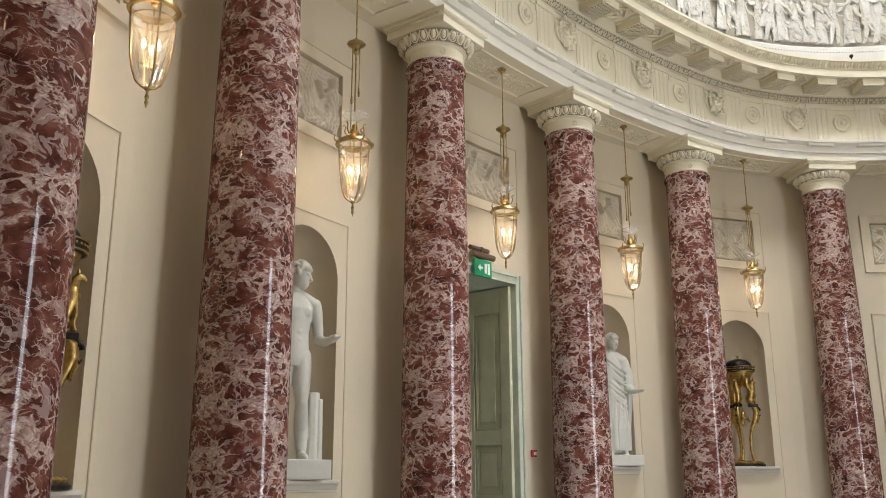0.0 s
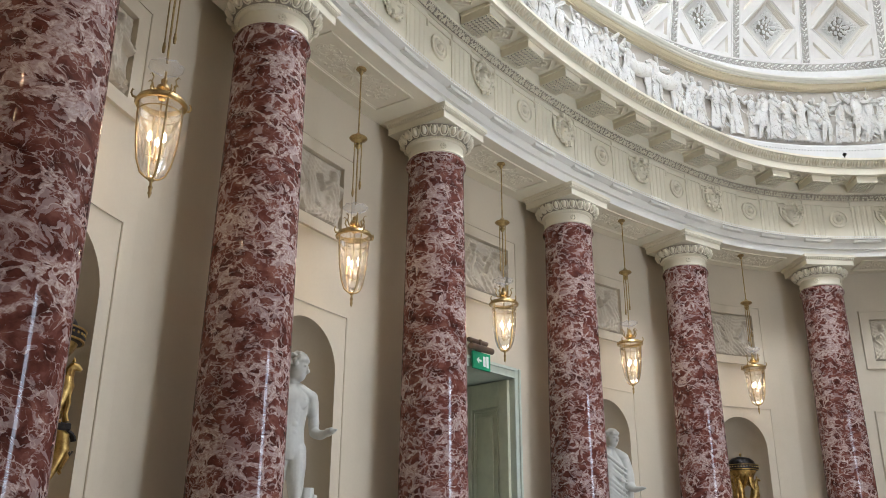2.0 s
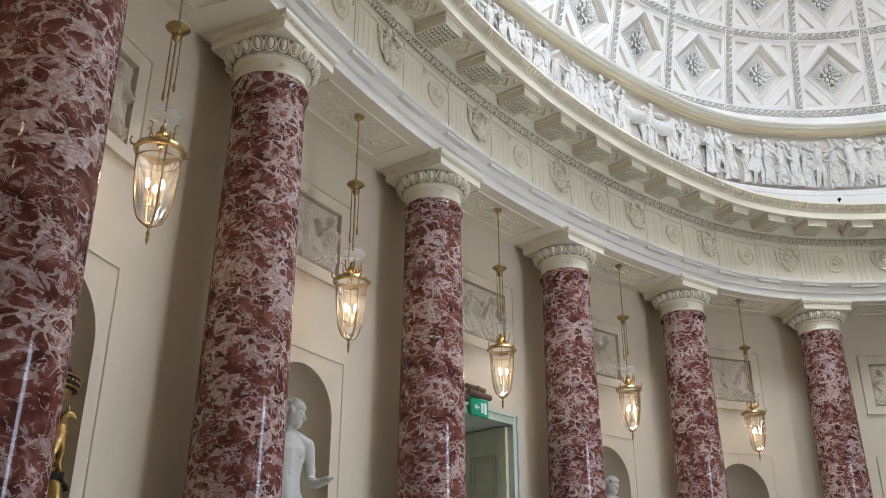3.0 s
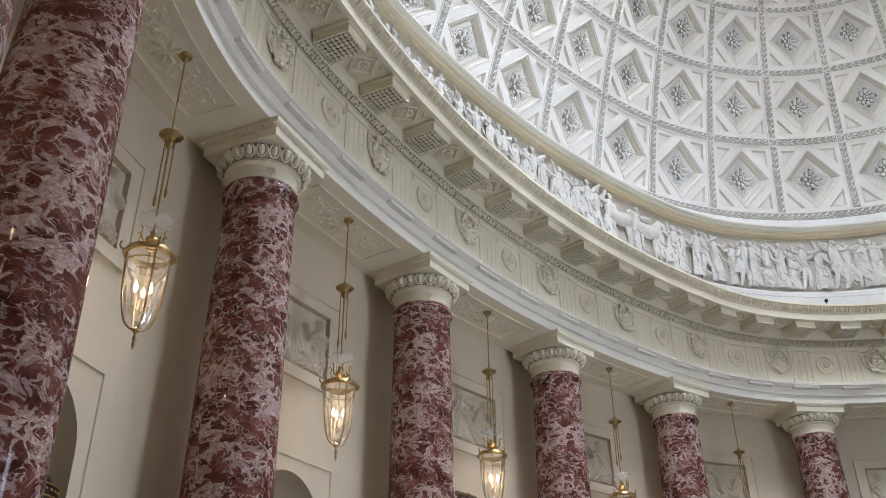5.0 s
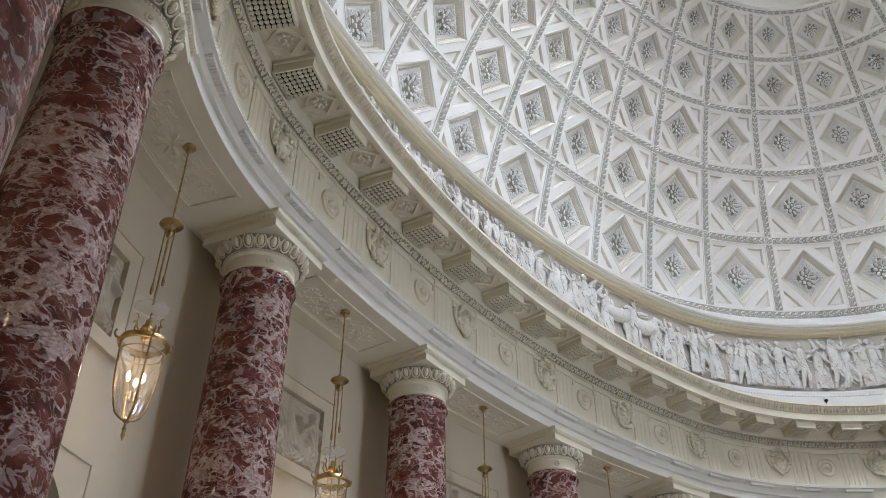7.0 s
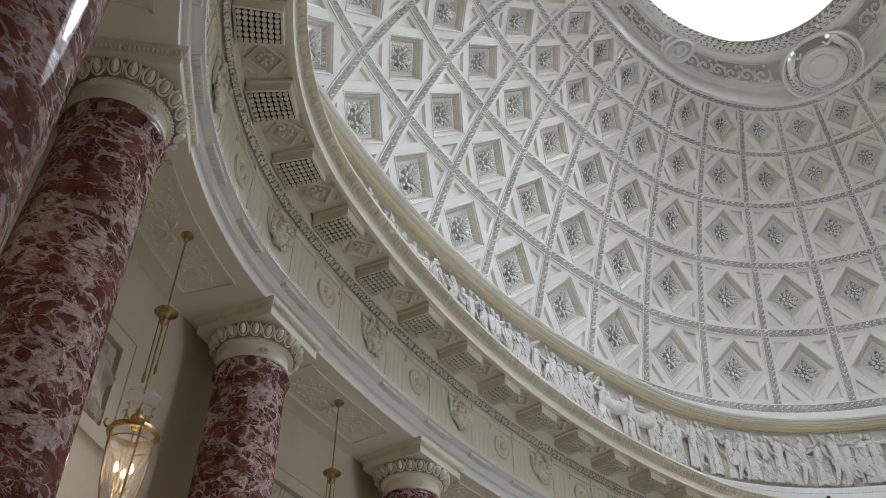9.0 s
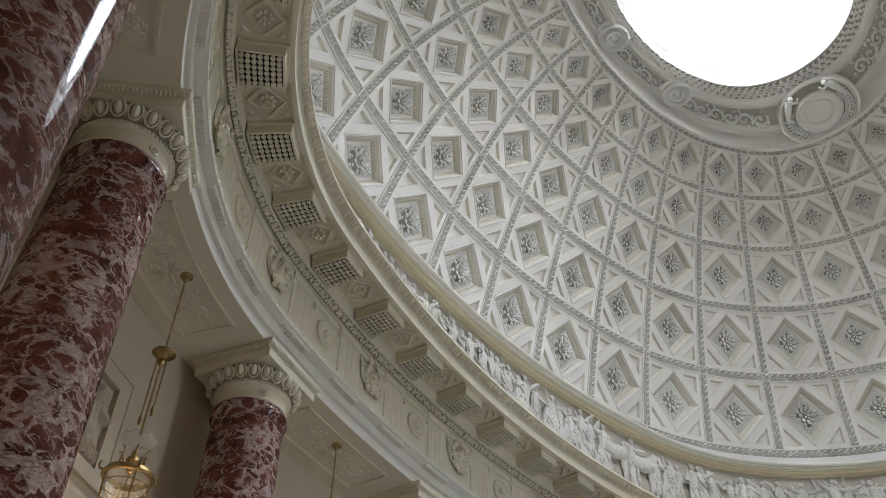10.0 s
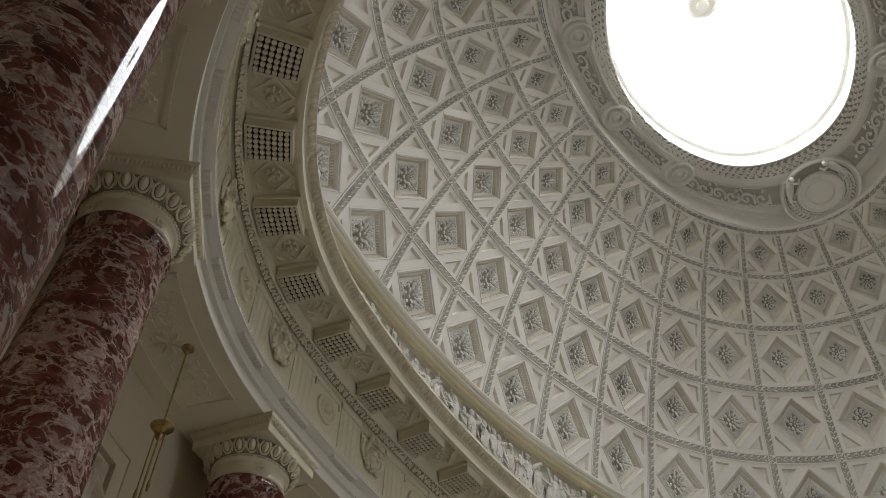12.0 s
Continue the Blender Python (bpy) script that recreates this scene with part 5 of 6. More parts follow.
def lantern():
    """Origin on the axis at the tip of the finial."""
    t = thing("hanging_lantern", "lit brass and glass bell lantern hanging on a long rod", "lantern", "lanterns between the columns")
    top = SOFFIT - LANTERN_Z
    part("ceiling_rose", Geo().lathe([(0.07, top), (0.075, top - 0.02), (0.05, top - 0.04), (0.035, top - 0.045), (0.03, top - 0.07), (0.012, top - 0.09)], 20), BRASS, t, smooth=True)
    part("rod", Geo().tube([(0, 0, 1.2), (0, 0, top - 0.08)], 0.011, 8), BRASS, t, smooth=True)
    part("rod_boss", Geo().lathe([(0.012, 2.10), (0.03, 2.085), (0.045, 2.06), (0.115, 2.035), (0.125, 2.02), (0.11, 2.005), (0.05, 1.98), (0.03, 1.955), (0.045, 1.93), (0.03, 1.90), (0.012, 1.88)], 24), BRASS, t, "turned brass boss", smooth=True)
    for s, zz in ((-1, 1.45), (1, 1.36)):
        cord = part("cord", Geo().tube([(0, s * 0.048, 2.0), (0, s * 0.046, zz)], 0.008, 5), BRASS, t, "fine weighted cord")
        part("weight", Geo().lathe([(0.003, zz + 0.05), (0.012, zz + 0.03), (0.018, zz - 0.02), (0.012, zz - 0.06), (0.0, zz - 0.07)], 10, Matrix.Translation((0, s * 0.046, 0))), BRASS, cord, smooth=True)
    w = Geo()
    seg = 32
    rows = [(0.02, 1.115), (0.07, 1.112), (0.11, 1.12), (0.145, 1.15), (0.16, 1.165), (0.168, 1.15)]
    vs = []
    for j, (r, z) in enumerate(rows):
        for i in range(seg):
            a = 2 * math.pi * i / seg
            rr = r * (1 + 0.025 * (j / 4) * math.cos(8 * a))
            vs.append((rr * math.cos(a), rr * math.sin(a), z + 0.008 * (j / 4) * math.cos(8 * a)))
    w.add(vs, [(j * seg + i, j * seg + (i + 1) % seg, (j + 1) * seg + (i + 1) % seg, (j + 1) * seg + i) for j in range(len(rows) - 1) for i in range(seg)])
    part("smoke_bell", w, SMOKE, t, "wavy milky glass smoke bell", smooth=True)
    part("crown_hub", Geo().lathe([(0.012, 1.06), (0.03, 1.04), (0.03, 1.0), (0.06, 0.98), (0.07, 0.95), (0.045, 0.92), (0.05, 0.90), (0.03, 0.86), (0.0, 0.85)], 20), BRASS, t, smooth=True)
    for i in range(6):
        a = 2 * math.pi * i / 6 + 0.3
        c, s = math.cos(a), math.sin(a)
        pts = [(0.05, 0.93), (0.10, 0.93), (0.13, 0.98), (0.115, 1.03), (0.14, 1.055), (0.16, 1.04)]
        part("scroll_leaf", Geo().tube([(r * c, r * s, z) for r, z in pts], [0.012, 0.014, 0.013, 0.011, 0.009, 0.006], 6, squash=0.6), BRASS, t, smooth=True)
    part("rim", Geo().lathe([(0.205, 0.80), (0.235, 0.80), (0.245, 0.815), (0.235, 0.83), (0.225, 0.85), (0.20, 0.85), (0.205, 0.80)], 36), BRASS, t, "heavy brass ring", smooth=True)
    part("lower_band", Geo().lathe([(0.199, 0.728), (0.204, 0.728), (0.204, 0.737), (0.199, 0.737), (0.199, 0.728)], 32), BRASS, t, smooth=True)
    bell = [(0.205, 0.82), (0.20, 0.70), (0.192, 0.56), (0.175, 0.42), (0.15, 0.30), (0.11, 0.21), (0.06, 0.175), (0.0, 0.17)]
    g = part("glass_bell", Geo().lathe(bell, 36), LAMPGLASS, t, "clear bell-shaped glass", smooth=True)
    g.visible_shadow = False
    for i in range(4):
        a = math.pi / 2 * i + 0.5
        c, s = math.cos(a), math.sin(a)
        pts = [(r + 0.006, z) for r, z in bell[:-1]] + [(0.02, 0.165)]
        part("strap", Geo().tube([(r * c, r * s, z) for r, z in pts], 0.009, 6), BRASS, t, smooth=True)
        part("hook", Geo().tube([(r * c, r * s, z) for r, z in ((0.235, 0.82), (0.27, 0.825), (0.285, 0.85), (0.275, 0.885), (0.262, 0.88))], [0.011, 0.011, 0.010, 0.008, 0.006], 6), BRASS, t, smooth=True)
    part("finial", Geo().lathe([(0.0, 0.185), (0.03, 0.175), (0.035, 0.16), (0.015, 0.145), (0.012, 0.12), (0.022, 0.10), (0.014, 0.07), (0.02, 0.05), (0.008, 0.02), (0.0, 0.0)], 14), BRASS, t, smooth=True)
    part("candle_stem", Geo().tube([(0, 0, 0.86), (0, 0, 0.30)], 0.008, 8), BRASS, t)
    for i in range(3):
        a = 2 * math.pi * i / 3 + 0.2
        c, s = 0.075 * math.cos(a), 0.075 * math.sin(a)
        arm = part("candle_arm", Geo().tube([(0, 0, 0.34), (c * 0.5, s * 0.5, 0.315), (c, s, 0.35)], 0.006, 6), BRASS, t, smooth=True)
        part("candle", Geo().lathe([(0.0, 0.35), (0.022, 0.35), (0.022, 0.365), (0.012, 0.37), (0.012, 0.47), (0.0, 0.475)], 12, Matrix.Translation((c, s, 0))), CANDLE, arm, "ivory candle sleeve")
        part("bulb", Geo().lathe([(0.006, 0.475), (0.017, 0.49), (0.021, 0.51), (0.015, 0.54), (0.0, 0.565)], 12, Matrix.Translation((c, s, 0))), BULBM, arm, "glowing candle bulb", smooth=True)
    for o in t.children_recursive:
        if o.type == "MESH":
            o.data.transform(Matrix.Diagonal((0.84, 0.84, 1, 1)))
    return t


HANG = {-3: -3.14, -2: -2.035, -1: -1.002, 0: 0.021, 1: 1.016, 2: 2.011}
lan = lantern()
for q, (k, b) in enumerate(HANG.items()):
    m = spot(b / 16, 0.62 if k == -3 else 0.435, LANTERN_Z) @ pose(0, 0, 0, 0, 0, 17 * q)
    if q == 0:
        lan.matrix_basis = m
    else:
        copy_thing(lan, m)
    li = bpy.data.lights.new("candle_light", "POINT")
    li.energy, li.color, li.shadow_soft_size = LANTERN_W, (1.0, 0.68, 0.36), 0.05
    new("candle_light", li).matrix_basis = m @ Matrix.Translation((0, 0, 0.53))

# ================= north doorway =================
door = thing("door_north", "open sage green panelled door in a pale moulded frame", "door", kind="structure")
dm = bent(0.0, WALL_OFF)
fr = Geo()
c, h = DOOR_C, DOOR_HALF
for x0, x1 in ((c - h - 0.11, c - h), (c + h, c + h + 0.11)):
    fr.box(x0, x1, -0.05, 0.02, 0, DOOR_TOP + 0.14, 0.006)
    e = x1 - 0.04 if x0 > c else x0
    fr.box(e, e + 0.04, -0.08, -0.045, 0, DOOR_TOP + 0.14, 0.008)
xs = np.linspace(c - h, c + h, 11)
for x0, x1 in zip(xs[:-1], xs[1:]):
    fr.box(x0, x1, -0.05, 0.02, DOOR_TOP, DOOR_TOP + 0.14)
    fr.box(x0, x1, -0.08, -0.045, DOOR_TOP + 0.10, DOOR_TOP + 0.14)
part("door_frame", fr.mapped(dm), FRAMEP, door, "pale grey-green moulded frame")
lin = Geo()
lin.box(c - h - 0.05, c - h, 0.0, 1.1, 0, DOOR_TOP)
lin.box(c + h, c + h + 0.05, 0.0, 1.1, 0, DOOR_TOP)
xs = np.linspace(c - h, c + h, 7)
for x0, x1 in zip(xs[:-1], xs[1:]):
    lin.box(x0, x1, 0.0, 1.1, DOOR_TOP, DOOR_TOP + 0.05)
part("door_lining", lin.mapped(dm), FRAMEP, door, "pale green reveal")


def leaf_geo(w):
    """A door leaf along y, six panels deep in three rows, thickness along -x."""
    g = Geo()
    zs = [(0.35, 1.15), (1.35, 2.05), (2.25, 3.95)]
    g.box(-0.03, 0.0, 0, w, 0.01, DOOR_TOP - 0.02)
    st = 0.17
    for y0, y1 in ((0, st), (w - st, w)):
        g.box(-0.055, -0.03, y0, y1, 0.01, DOOR_TOP - 0.02, 0.004)
    rails = [0.01] + [z for p in zs for z in p] + [DOOR_TOP - 0.02]
    for a, b in zip(rails[::2], rails[1::2]):
        g.box(-0.055, -0.03, st, w - st, a, b, 0.004)
    for a, b in zs:
        for k, d in ((0.03, -0.05), (0.055, -0.042)):
            g.box(d, -0.03, st + k, st + k + 0.018, a + k, b - k)
            g.box(d, -0.03, w - st - k - 0.018, w - st - k, a + k, b - k)
            g.box(d, -0.03, st + k, w - st - k, a + k, a + k + 0.018)
            g.box(d, -0.03, st + k, w - st - k, b - k - 0.018, b - k)
        g.box(-0.046, -0.03, st + 0.12, w - st - 0.12, a + 0.12, b - 0.12, 0.006)
    return g


leaf = part("door_leaf", leaf_geo(0.86), GREEN, door, "sage green three-panelled leaf standing open")
leaf.matrix_basis = spot((DOOR_C + DOOR_HALF - 0.01) / wall_len, WALL_OFF + 0.05, 0)
back = Geo().box(c - 1.6, c + 1.6, 1.9, 2.0, 0, DOOR_TOP + 0.6)
back.box(c - 1.7, c - 1.6, 1.0, 2.0, 0, DOOR_TOP + 0.6).box(c + 1.6, c + 1.7, 1.0, 2.0, 0, DOOR_TOP + 0.6).box(c - 1.7, c + 1.7, 0.6, 2.0, DOOR_TOP + 0.6, DOOR_TOP + 0.7)
back.box(c - 1.7, c - h - 0.05, 1.0, 1.1, 0, DOOR_TOP + 0.6).box(c + h + 0.05, c + 1.7, 1.0, 1.1, 0, DOOR_TOP + 0.6).box(c - h - 0.05, c + h + 0.05, 1.0, 1.1, DOOR_TOP + 0.05, DOOR_TOP + 0.6)
tagged(part("wall_lobby", back.mapped(dm), FRAMEP), "plain pale wall of the lobby behind the door", "wall", kind="structure")

sign = thing("exit_sign", "green illuminated exit sign fixed over the door frame", "sign")
sm = spot(0.22 / wall_len, WALL_OFF - 0.11, 4.31)
part("sign_plate", Geo().box(-0.19, 0.19, -0.02, 0.02, 0.0, 0.24, 0.006), SIGN, sign, "green plastic plate")
pr = Geo()
pr.box(0.02, 0.07, -0.0245, -0.0205, 0.05, 0.19)
pr.box(0.09, 0.14, -0.0245, -0.0205, 0.04, 0.20)
pr.add([(-0.13, -0.024, 0.12), (-0.07, -0.024, 0.17), (-0.07, -0.024, 0.07)], [(0, 1, 2)])
pr.box(-0.07, -0.02, -0.0245, -0.0205, 0.105, 0.135)
part("sign_print", pr, SIGNW, sign, "white arrow and door shape")
sign.matrix_basis = sm
bar = thing("picture_light", "brown tubular spotlight bar above the exit sign", "light fitting")
part("tube", Geo().tube([(-0.24, 0, 0.05), (0.24, 0, 0.05)], 0.045, 10), BROWN, bar, smooth=True)
part("upper_tube", Geo().tube([(-0.22, 0.05, 0.15), (0.18, 0.05, 0.15)], 0.035, 10), BROWN, bar, smooth=True)
part("bracket", Geo().box(-0.02, 0.02, 0.0, 0.11, 0.0, 0.18, 0.004), BROWN, bar)
bar.matrix_basis = spot(0.22 / wall_len, WALL_OFF - 0.12, 4.56)
call = thing("fire_call_point", "small red fire call point on the wall", "call point")
part("casing", Geo().box(-0.05, 0.05, -0.045, 0.0, -0.05, 0.05, 0.006), RED, call)
part("window", Geo().box(-0.03, 0.03, -0.05, -0.045, -0.025, 0.02), SIGNW, call, "pale break-glass window")
call.matrix_basis = spot(1.40 / wall_len, WALL_OFF, 1.93)

# Unseen lobby behind the camera, added to cut light bounced onto near columns.
west = bent(-0.25, WALL_OFF)
g = Geo()
for x0, x1, y0, y1, z0, z1 in ((-1.6, 1.6, 2.6, 2.7, 0, 4.7), (-1.7, -1.6, 0.6, 2.7, 0, 4.7), (1.6, 1.7, 0.6, 2.7, 0, 4.7), (-1.7, 1.7, 0.6, 2.7, 4.7, 4.8), (-1.7, 1.7, 0.6, 2.7, -0.1, 0.0), (-1.7, -0.955, 0.55, 0.6, 0, 4.7), (0.955, 1.7, 0.55, 0.6, 0, 4.7), (-0.955, 0.955, 0.0, 0.6, 4.34, 4.7), (-1.0, -0.955, 0.0, 0.6, 0, 4.34), (0.955, 1.0, 0.0, 0.6, 0, 4.34)):
    g.box(x0, x1, y0, y1, z0, z1)
tagged(part("wall_unseen_west_lobby", g.mapped(west), NICHE), "unseen plain buff lobby wall added behind the west opening", "wall", kind="structure")

# ================= glazed garden door =================
gd = thing("door_garden", "tall glazed garden door letting in daylight", "door", kind="structure")
g = Geo()
for x in (-1.25, -0.06, 1.19):
    g.box(x, x + 0.06 + (0.06 if x == -0.06 else 0), 0.30, 0.36, 0, GLAZED_TOP, 0.004)
for z in (0.0, 0.9, 1.9, 2.9, 3.9, 4.9, 5.9, GLAZED_TOP - 0.06):
    g.box(-1.19, 1.19, 0.305, 0.355, z, z + 0.06)
part("sash", g.mapped(bent(0.5, WALL_OFF)), WHITE, gd)
pane = part("pane", Geo().box(-1.19, 1.19, 0.325, 0.33, 0.0, GLAZED_TOP).mapped(bent(0.5, WALL_OFF)), GLASS, gd, "clear glass")
pane.visible_shadow = False
dl = bpy.data.lights.new("daylight", "AREA")
dl.shape, dl.size, dl.size_y, dl.energy, dl.color = "RECTANGLE", 2.4, 6.7, DOORLIGHT, (0.82, 0.91, 1.0)
new("daylight_in_garden_door", dl).matrix_basis = spot(0.5, WALL_OFF + 0.26, 3.45) @ pose(0, 0, 0, -90, 0, 0)

# ================= statues and tripods =================
def blob(name, geo, material, voxel, smooth_steps=3):
    ob = new(name, geo.mesh(name, material, True))
    r = ob.modifiers.new("skin", "REMESH")
    r.mode, r.voxel_size, r.use_smooth_shade = "VOXEL", voxel, True
    s = ob.modifiers.new("soften", "SMOOTH")
    s.factor, s.iterations = 0.5, smooth_steps
    return ob


def limb(g, *joints):
    """Rounded limbs from joint to joint; each joint is (x, y, z, radius)."""
    for (x0, y0, z0, r0), (x1, y1, z1, r1) in zip(joints[:-1], joints[1:]):
        pts = [Vector((x0, y0, z0)).lerp(Vector((x1, y1, z1)), t) for t in (0, 0.33, 0.67, 1)]
        g.tube(pts, [r0, r0 + (r1 - r0) * 0.3 + 0.006, r0 + (r1 - r0) * 0.7 + 0.003, r1], 20)
    for x, y, z, r in joints:
        g.ball((x, y, z), r, 18, 12)


def head(g, x, y, z, rng, curls, turn=0.6):
    first = len(g.v)
    g.ball((x, y, z), (0.083, 0.102, 0.125), 30, 20)
    g.ball((x, y - 0.045, z - 0.055), (0.055, 0.055, 0.065), 22, 14)
    g.tube([(x, y - 0.095, z + 0.03), (x, y - 0.125, z - 0.02), (x, y - 0.095, z - 0.035)], [0.012, 0.017, 0.014], 6)
    for s in (-1, 1):
        g.ball((x + s * 0.035, y - 0.09, z + 0.03), (0.026, 0.014, 0.010), 6, 4)
    for i in range(curls):
        a, e = rng.uniform(0, 6.28), rng.uniform(0.15, 1.45)
        f = math.sin(a)
        if f < -0.2 and e < 0.55:
            e += 0.45
        g.ball((x + 0.096 * math.cos(a) * math.cos(e), y + 0.012 + 0.108 * f * math.cos(e), z + 0.012 + 0.122 * math.sin(e)), rng.uniform(0.022, 0.034), 7, 5)
    m = Matrix.Translation((x, y, z)) @ Matrix.Rotation(turn, 4, "Z") @ Matrix.Rotation(0.18, 4, "X") @ Matrix.Translation((-x, -y, -z))
    g.v[first:] = [tuple(m @ Vector(p)) for p in g.v[first:]]


def standing_statue():
    g = Geo()
    rng = random.Random(7)
    g.box(-0.36, 0.36, -0.26, 0.26, 0.0, 0.17)
    limb(g, (-0.11, 0.01, 0.22, 0.045), (-0.105, 0.035, 0.46, 0.07), (-0.105, -0.01, 0.68, 0.062), (-0.095, 0.0, 0.92, 0.098), (-0.085, 0.0, 1.10, 0.105))
    limb(g, (0.13, 0.06, 0.22, 0.043), (0.12, 0.06, 0.44, 0.068), (0.095, -0.05, 0.68, 0.060), (0.09, -0.02, 0.90, 0.094), (0.085, 0.0, 1.09, 0.103))
    for x, y in ((-0.11, 0.0), (0.13, 0.05)):
        limb(g, (x, y + 0.03, 0.205, 0.045), (x + 0.01, y - 0.09, 0.195, 0.038), (x + 0.02, y - 0.15, 0.185, 0.022))
    # trunk in oval sections, hips to shoulders, with the weight on one leg
    trunk = [(1.00, 0.0, 0.155, 0.105), (1.07, 0.0, 0.172, 0.118), (1.15, -0.005, 0.170, 0.12), (1.22, -0.01, 0.166, 0.118), (1.30, -0.012, 0.166, 0.112), (1.38, -0.012, 0.178, 0.118), (1.46, -0.012, 0.188, 0.126), (1.54, -0.01, 0.205, 0.122), (1.60, -0.01, 0.195, 0.10), (1.65, -0.008, 0.13, 0.085), (1.69, 0.0, 0.07, 0.07)]
    seg = 28
    g.add([(cx + rx * math.cos(2 * math.pi * i / seg), ry * math.sin(2 * math.pi * i / seg), z) for z, cx, rx, ry in trunk for i in range(seg)],
          [(r * seg + i, r * seg + (i + 1) % seg, (r + 1) * seg + (i + 1) % seg, (r + 1) * seg + i) for r in range(len(trunk) - 1) for i in range(seg)] + [tuple(range(seg)), tuple((len(trunk) - 1) * seg + i for i in range(seg))])
    for s in (-1, 1):
        g.ball((s * 0.085 - 0.01, -0.09, 1.50), (0.085, 0.022, 0.055), 22, 14)
        for z in (1.24, 1.315, 1.385):
            g.ball((s * 0.042 - 0.012, -0.092, z), (0.042, 0.024, 0.034), 14, 10)
    limb(g, (-0.01, 0.01, 1.64, 0.062), (0.015, 0.0, 1.76, 0.056))
    limb(g, (0.03, 0.015, 1.66, 0.07), (0.20, 0.005, 1.575, 0.07))
    limb(g, (-0.04, 0.015, 1.66, 0.07), (-0.21, 0.005, 1.575, 0.07))
    head(g, 0.045, -0.03, 1.84, rng, 130, 1.05)
    limb(g, (0.205, 0.005, 1.575, 0.072), (0.25, 0.03, 1.40, 0.055), (0.26, 0.03, 1.27, 0.048), (0.29, -0.11, 1.225, 0.042), (0.33, -0.21, 1.235, 0.030))
    limb(g, (0.33, -0.21, 1.235, 0.036), (0.36, -0.27, 1.25, 0.032), (0.375, -0.30, 1.24, 0.02))
    limb(g, (0.36, -0.27, 1.24, 0.016), (0.40, -0.33, 1.255, 0.011))
    limb(g, (-0.215, 0.005, 1.575, 0.072), (-0.265, 0.02, 1.38, 0.055), (-0.275, 0.0, 1.24, 0.046), (-0.28, -0.05, 1.02, 0.032), (-0.28, -0.06, 0.93, 0.035))
    # stump with clustered stems
    g.tube([(0.24, 0.13, 0.12), (0.25, 0.13, 0.5), (0.24, 0.13, 0.78)], [0.085, 0.075, 0.08], 9)
    g.tube([(0.315, 0.11, 0.12), (0.31, 0.11, 0.72)], [0.045, 0.04], 8)
    g.tube([(0.18, 0.12, 0.12), (0.175, 0.12, 0.84)], [0.04, 0.03], 8)
    ob = blob("statue", g, MARBLE, 0.008, 2)
    return tagged(ob, "white marble statue of a standing youth beside a stump", "statue", "statues in niches")


def draped_statue():
    g = Geo()
    rng = random.Random(77)
    g.box(-0.38, 0.38, -0.26, 0.26, 0.0, 0.16)
    g.tube([(0.0, 0.02, 0.2), (0.0, 0.0, 0.7), (0.01, 0.0, 1.15), (0.0, 0.0, 1.45), (0.0, 0.02, 1.68)], [0.235, 0.225, 0.20, 0.21, 0.11], 28, squash=0.8)
    for x in (-0.1, 0.12):
        g.tube([(x, 0.0, 0.19), (x, -0.14, 0.18), (x + 0.02, -0.21, 0.175)], [0.05, 0.05, 0.03], 8)
    for i in range(30):
        a = -3.1 + 3.0 * i / 29 + rng.uniform(-0.06, 0.06)
        r = 0.225
        x, y = r * math.cos(a), 0.82 * r * math.sin(a)
        x1, y1 = x * 0.95 + rng.uniform(-0.06, 0.06), y * 0.95
        g.tube([(x, y, 0.22), (x * 1.06, y * 1.06, 0.55), (x1, y1, rng.uniform(0.9, 1.15))], [0.034, 0.024, 0.012], 6)
    for i in range(11):
        z0 = 0.62 + 0.075 * i + rng.uniform(-0.02, 0.02)
        g.tube([(-0.19, -0.06, z0 + 0.38), (-0.06, -0.165, z0 + 0.2), (0.10, -0.17, z0 + 0.06), (0.21, -0.06, z0 + 0.02)], [0.012, 0.026, 0.028, 0.012], 6)
    limb(g, (0.19, 0.02, 1.56, 0.085), (0.24, 0.03, 1.36, 0.09), (0.25, 0.0, 1.16, 0.085), (0.30, -0.13, 1.09, 0.042), (0.37, -0.22, 1.10, 0.03), (0.42, -0.29, 1.10, 0.015))
    g.tube([(0.25, 0.03, 1.2), (0.26, 0.05, 0.85), (0.24, 0.05, 0.5)], [0.08, 0.05, 0.03], 8)
    limb(g, (-0.19, 0.02, 1.56, 0.085), (-0.25, 0.0, 1.36, 0.078), (-0.2, -0.14, 1.24, 0.05))
    limb(g, (0, 0.01, 1.62, 0.066), (0.015, 0.0, 1.76, 0.056))
    limb(g, (0.03, 0.015, 1.66, 0.075), (0.19, 0.01, 1.57, 0.08))
    limb(g, (-0.03, 0.015, 1.66, 0.075), (-0.19, 0.01, 1.57, 0.08))
    head(g, 0.03, -0.03, 1.845, rng, 80)
    ob = blob("statue", g, MARBLE, 0.009, 2)
    return tagged(ob, "white marble statue in a long draped robe, standing in a niche", "statue", "statues in niches")


def rest(ob, k, s, depth, turn=0.0):
    ob.matrix_basis = spot(k / 16 + s / wall_len, WALL_OFF + depth, NICHE_Z[k][0] + 0.006) @ pose(0, 0, 0, 0, 0, turn)
    return ob


rest(standing_statue(), -1, 0.055, 0.04, -38).scale = (1.06, 1.06, 1.15)
rest(draped_statue(), 1, 0.07, 0.04, -38).scale = (1.06, 1.06, 1.055)


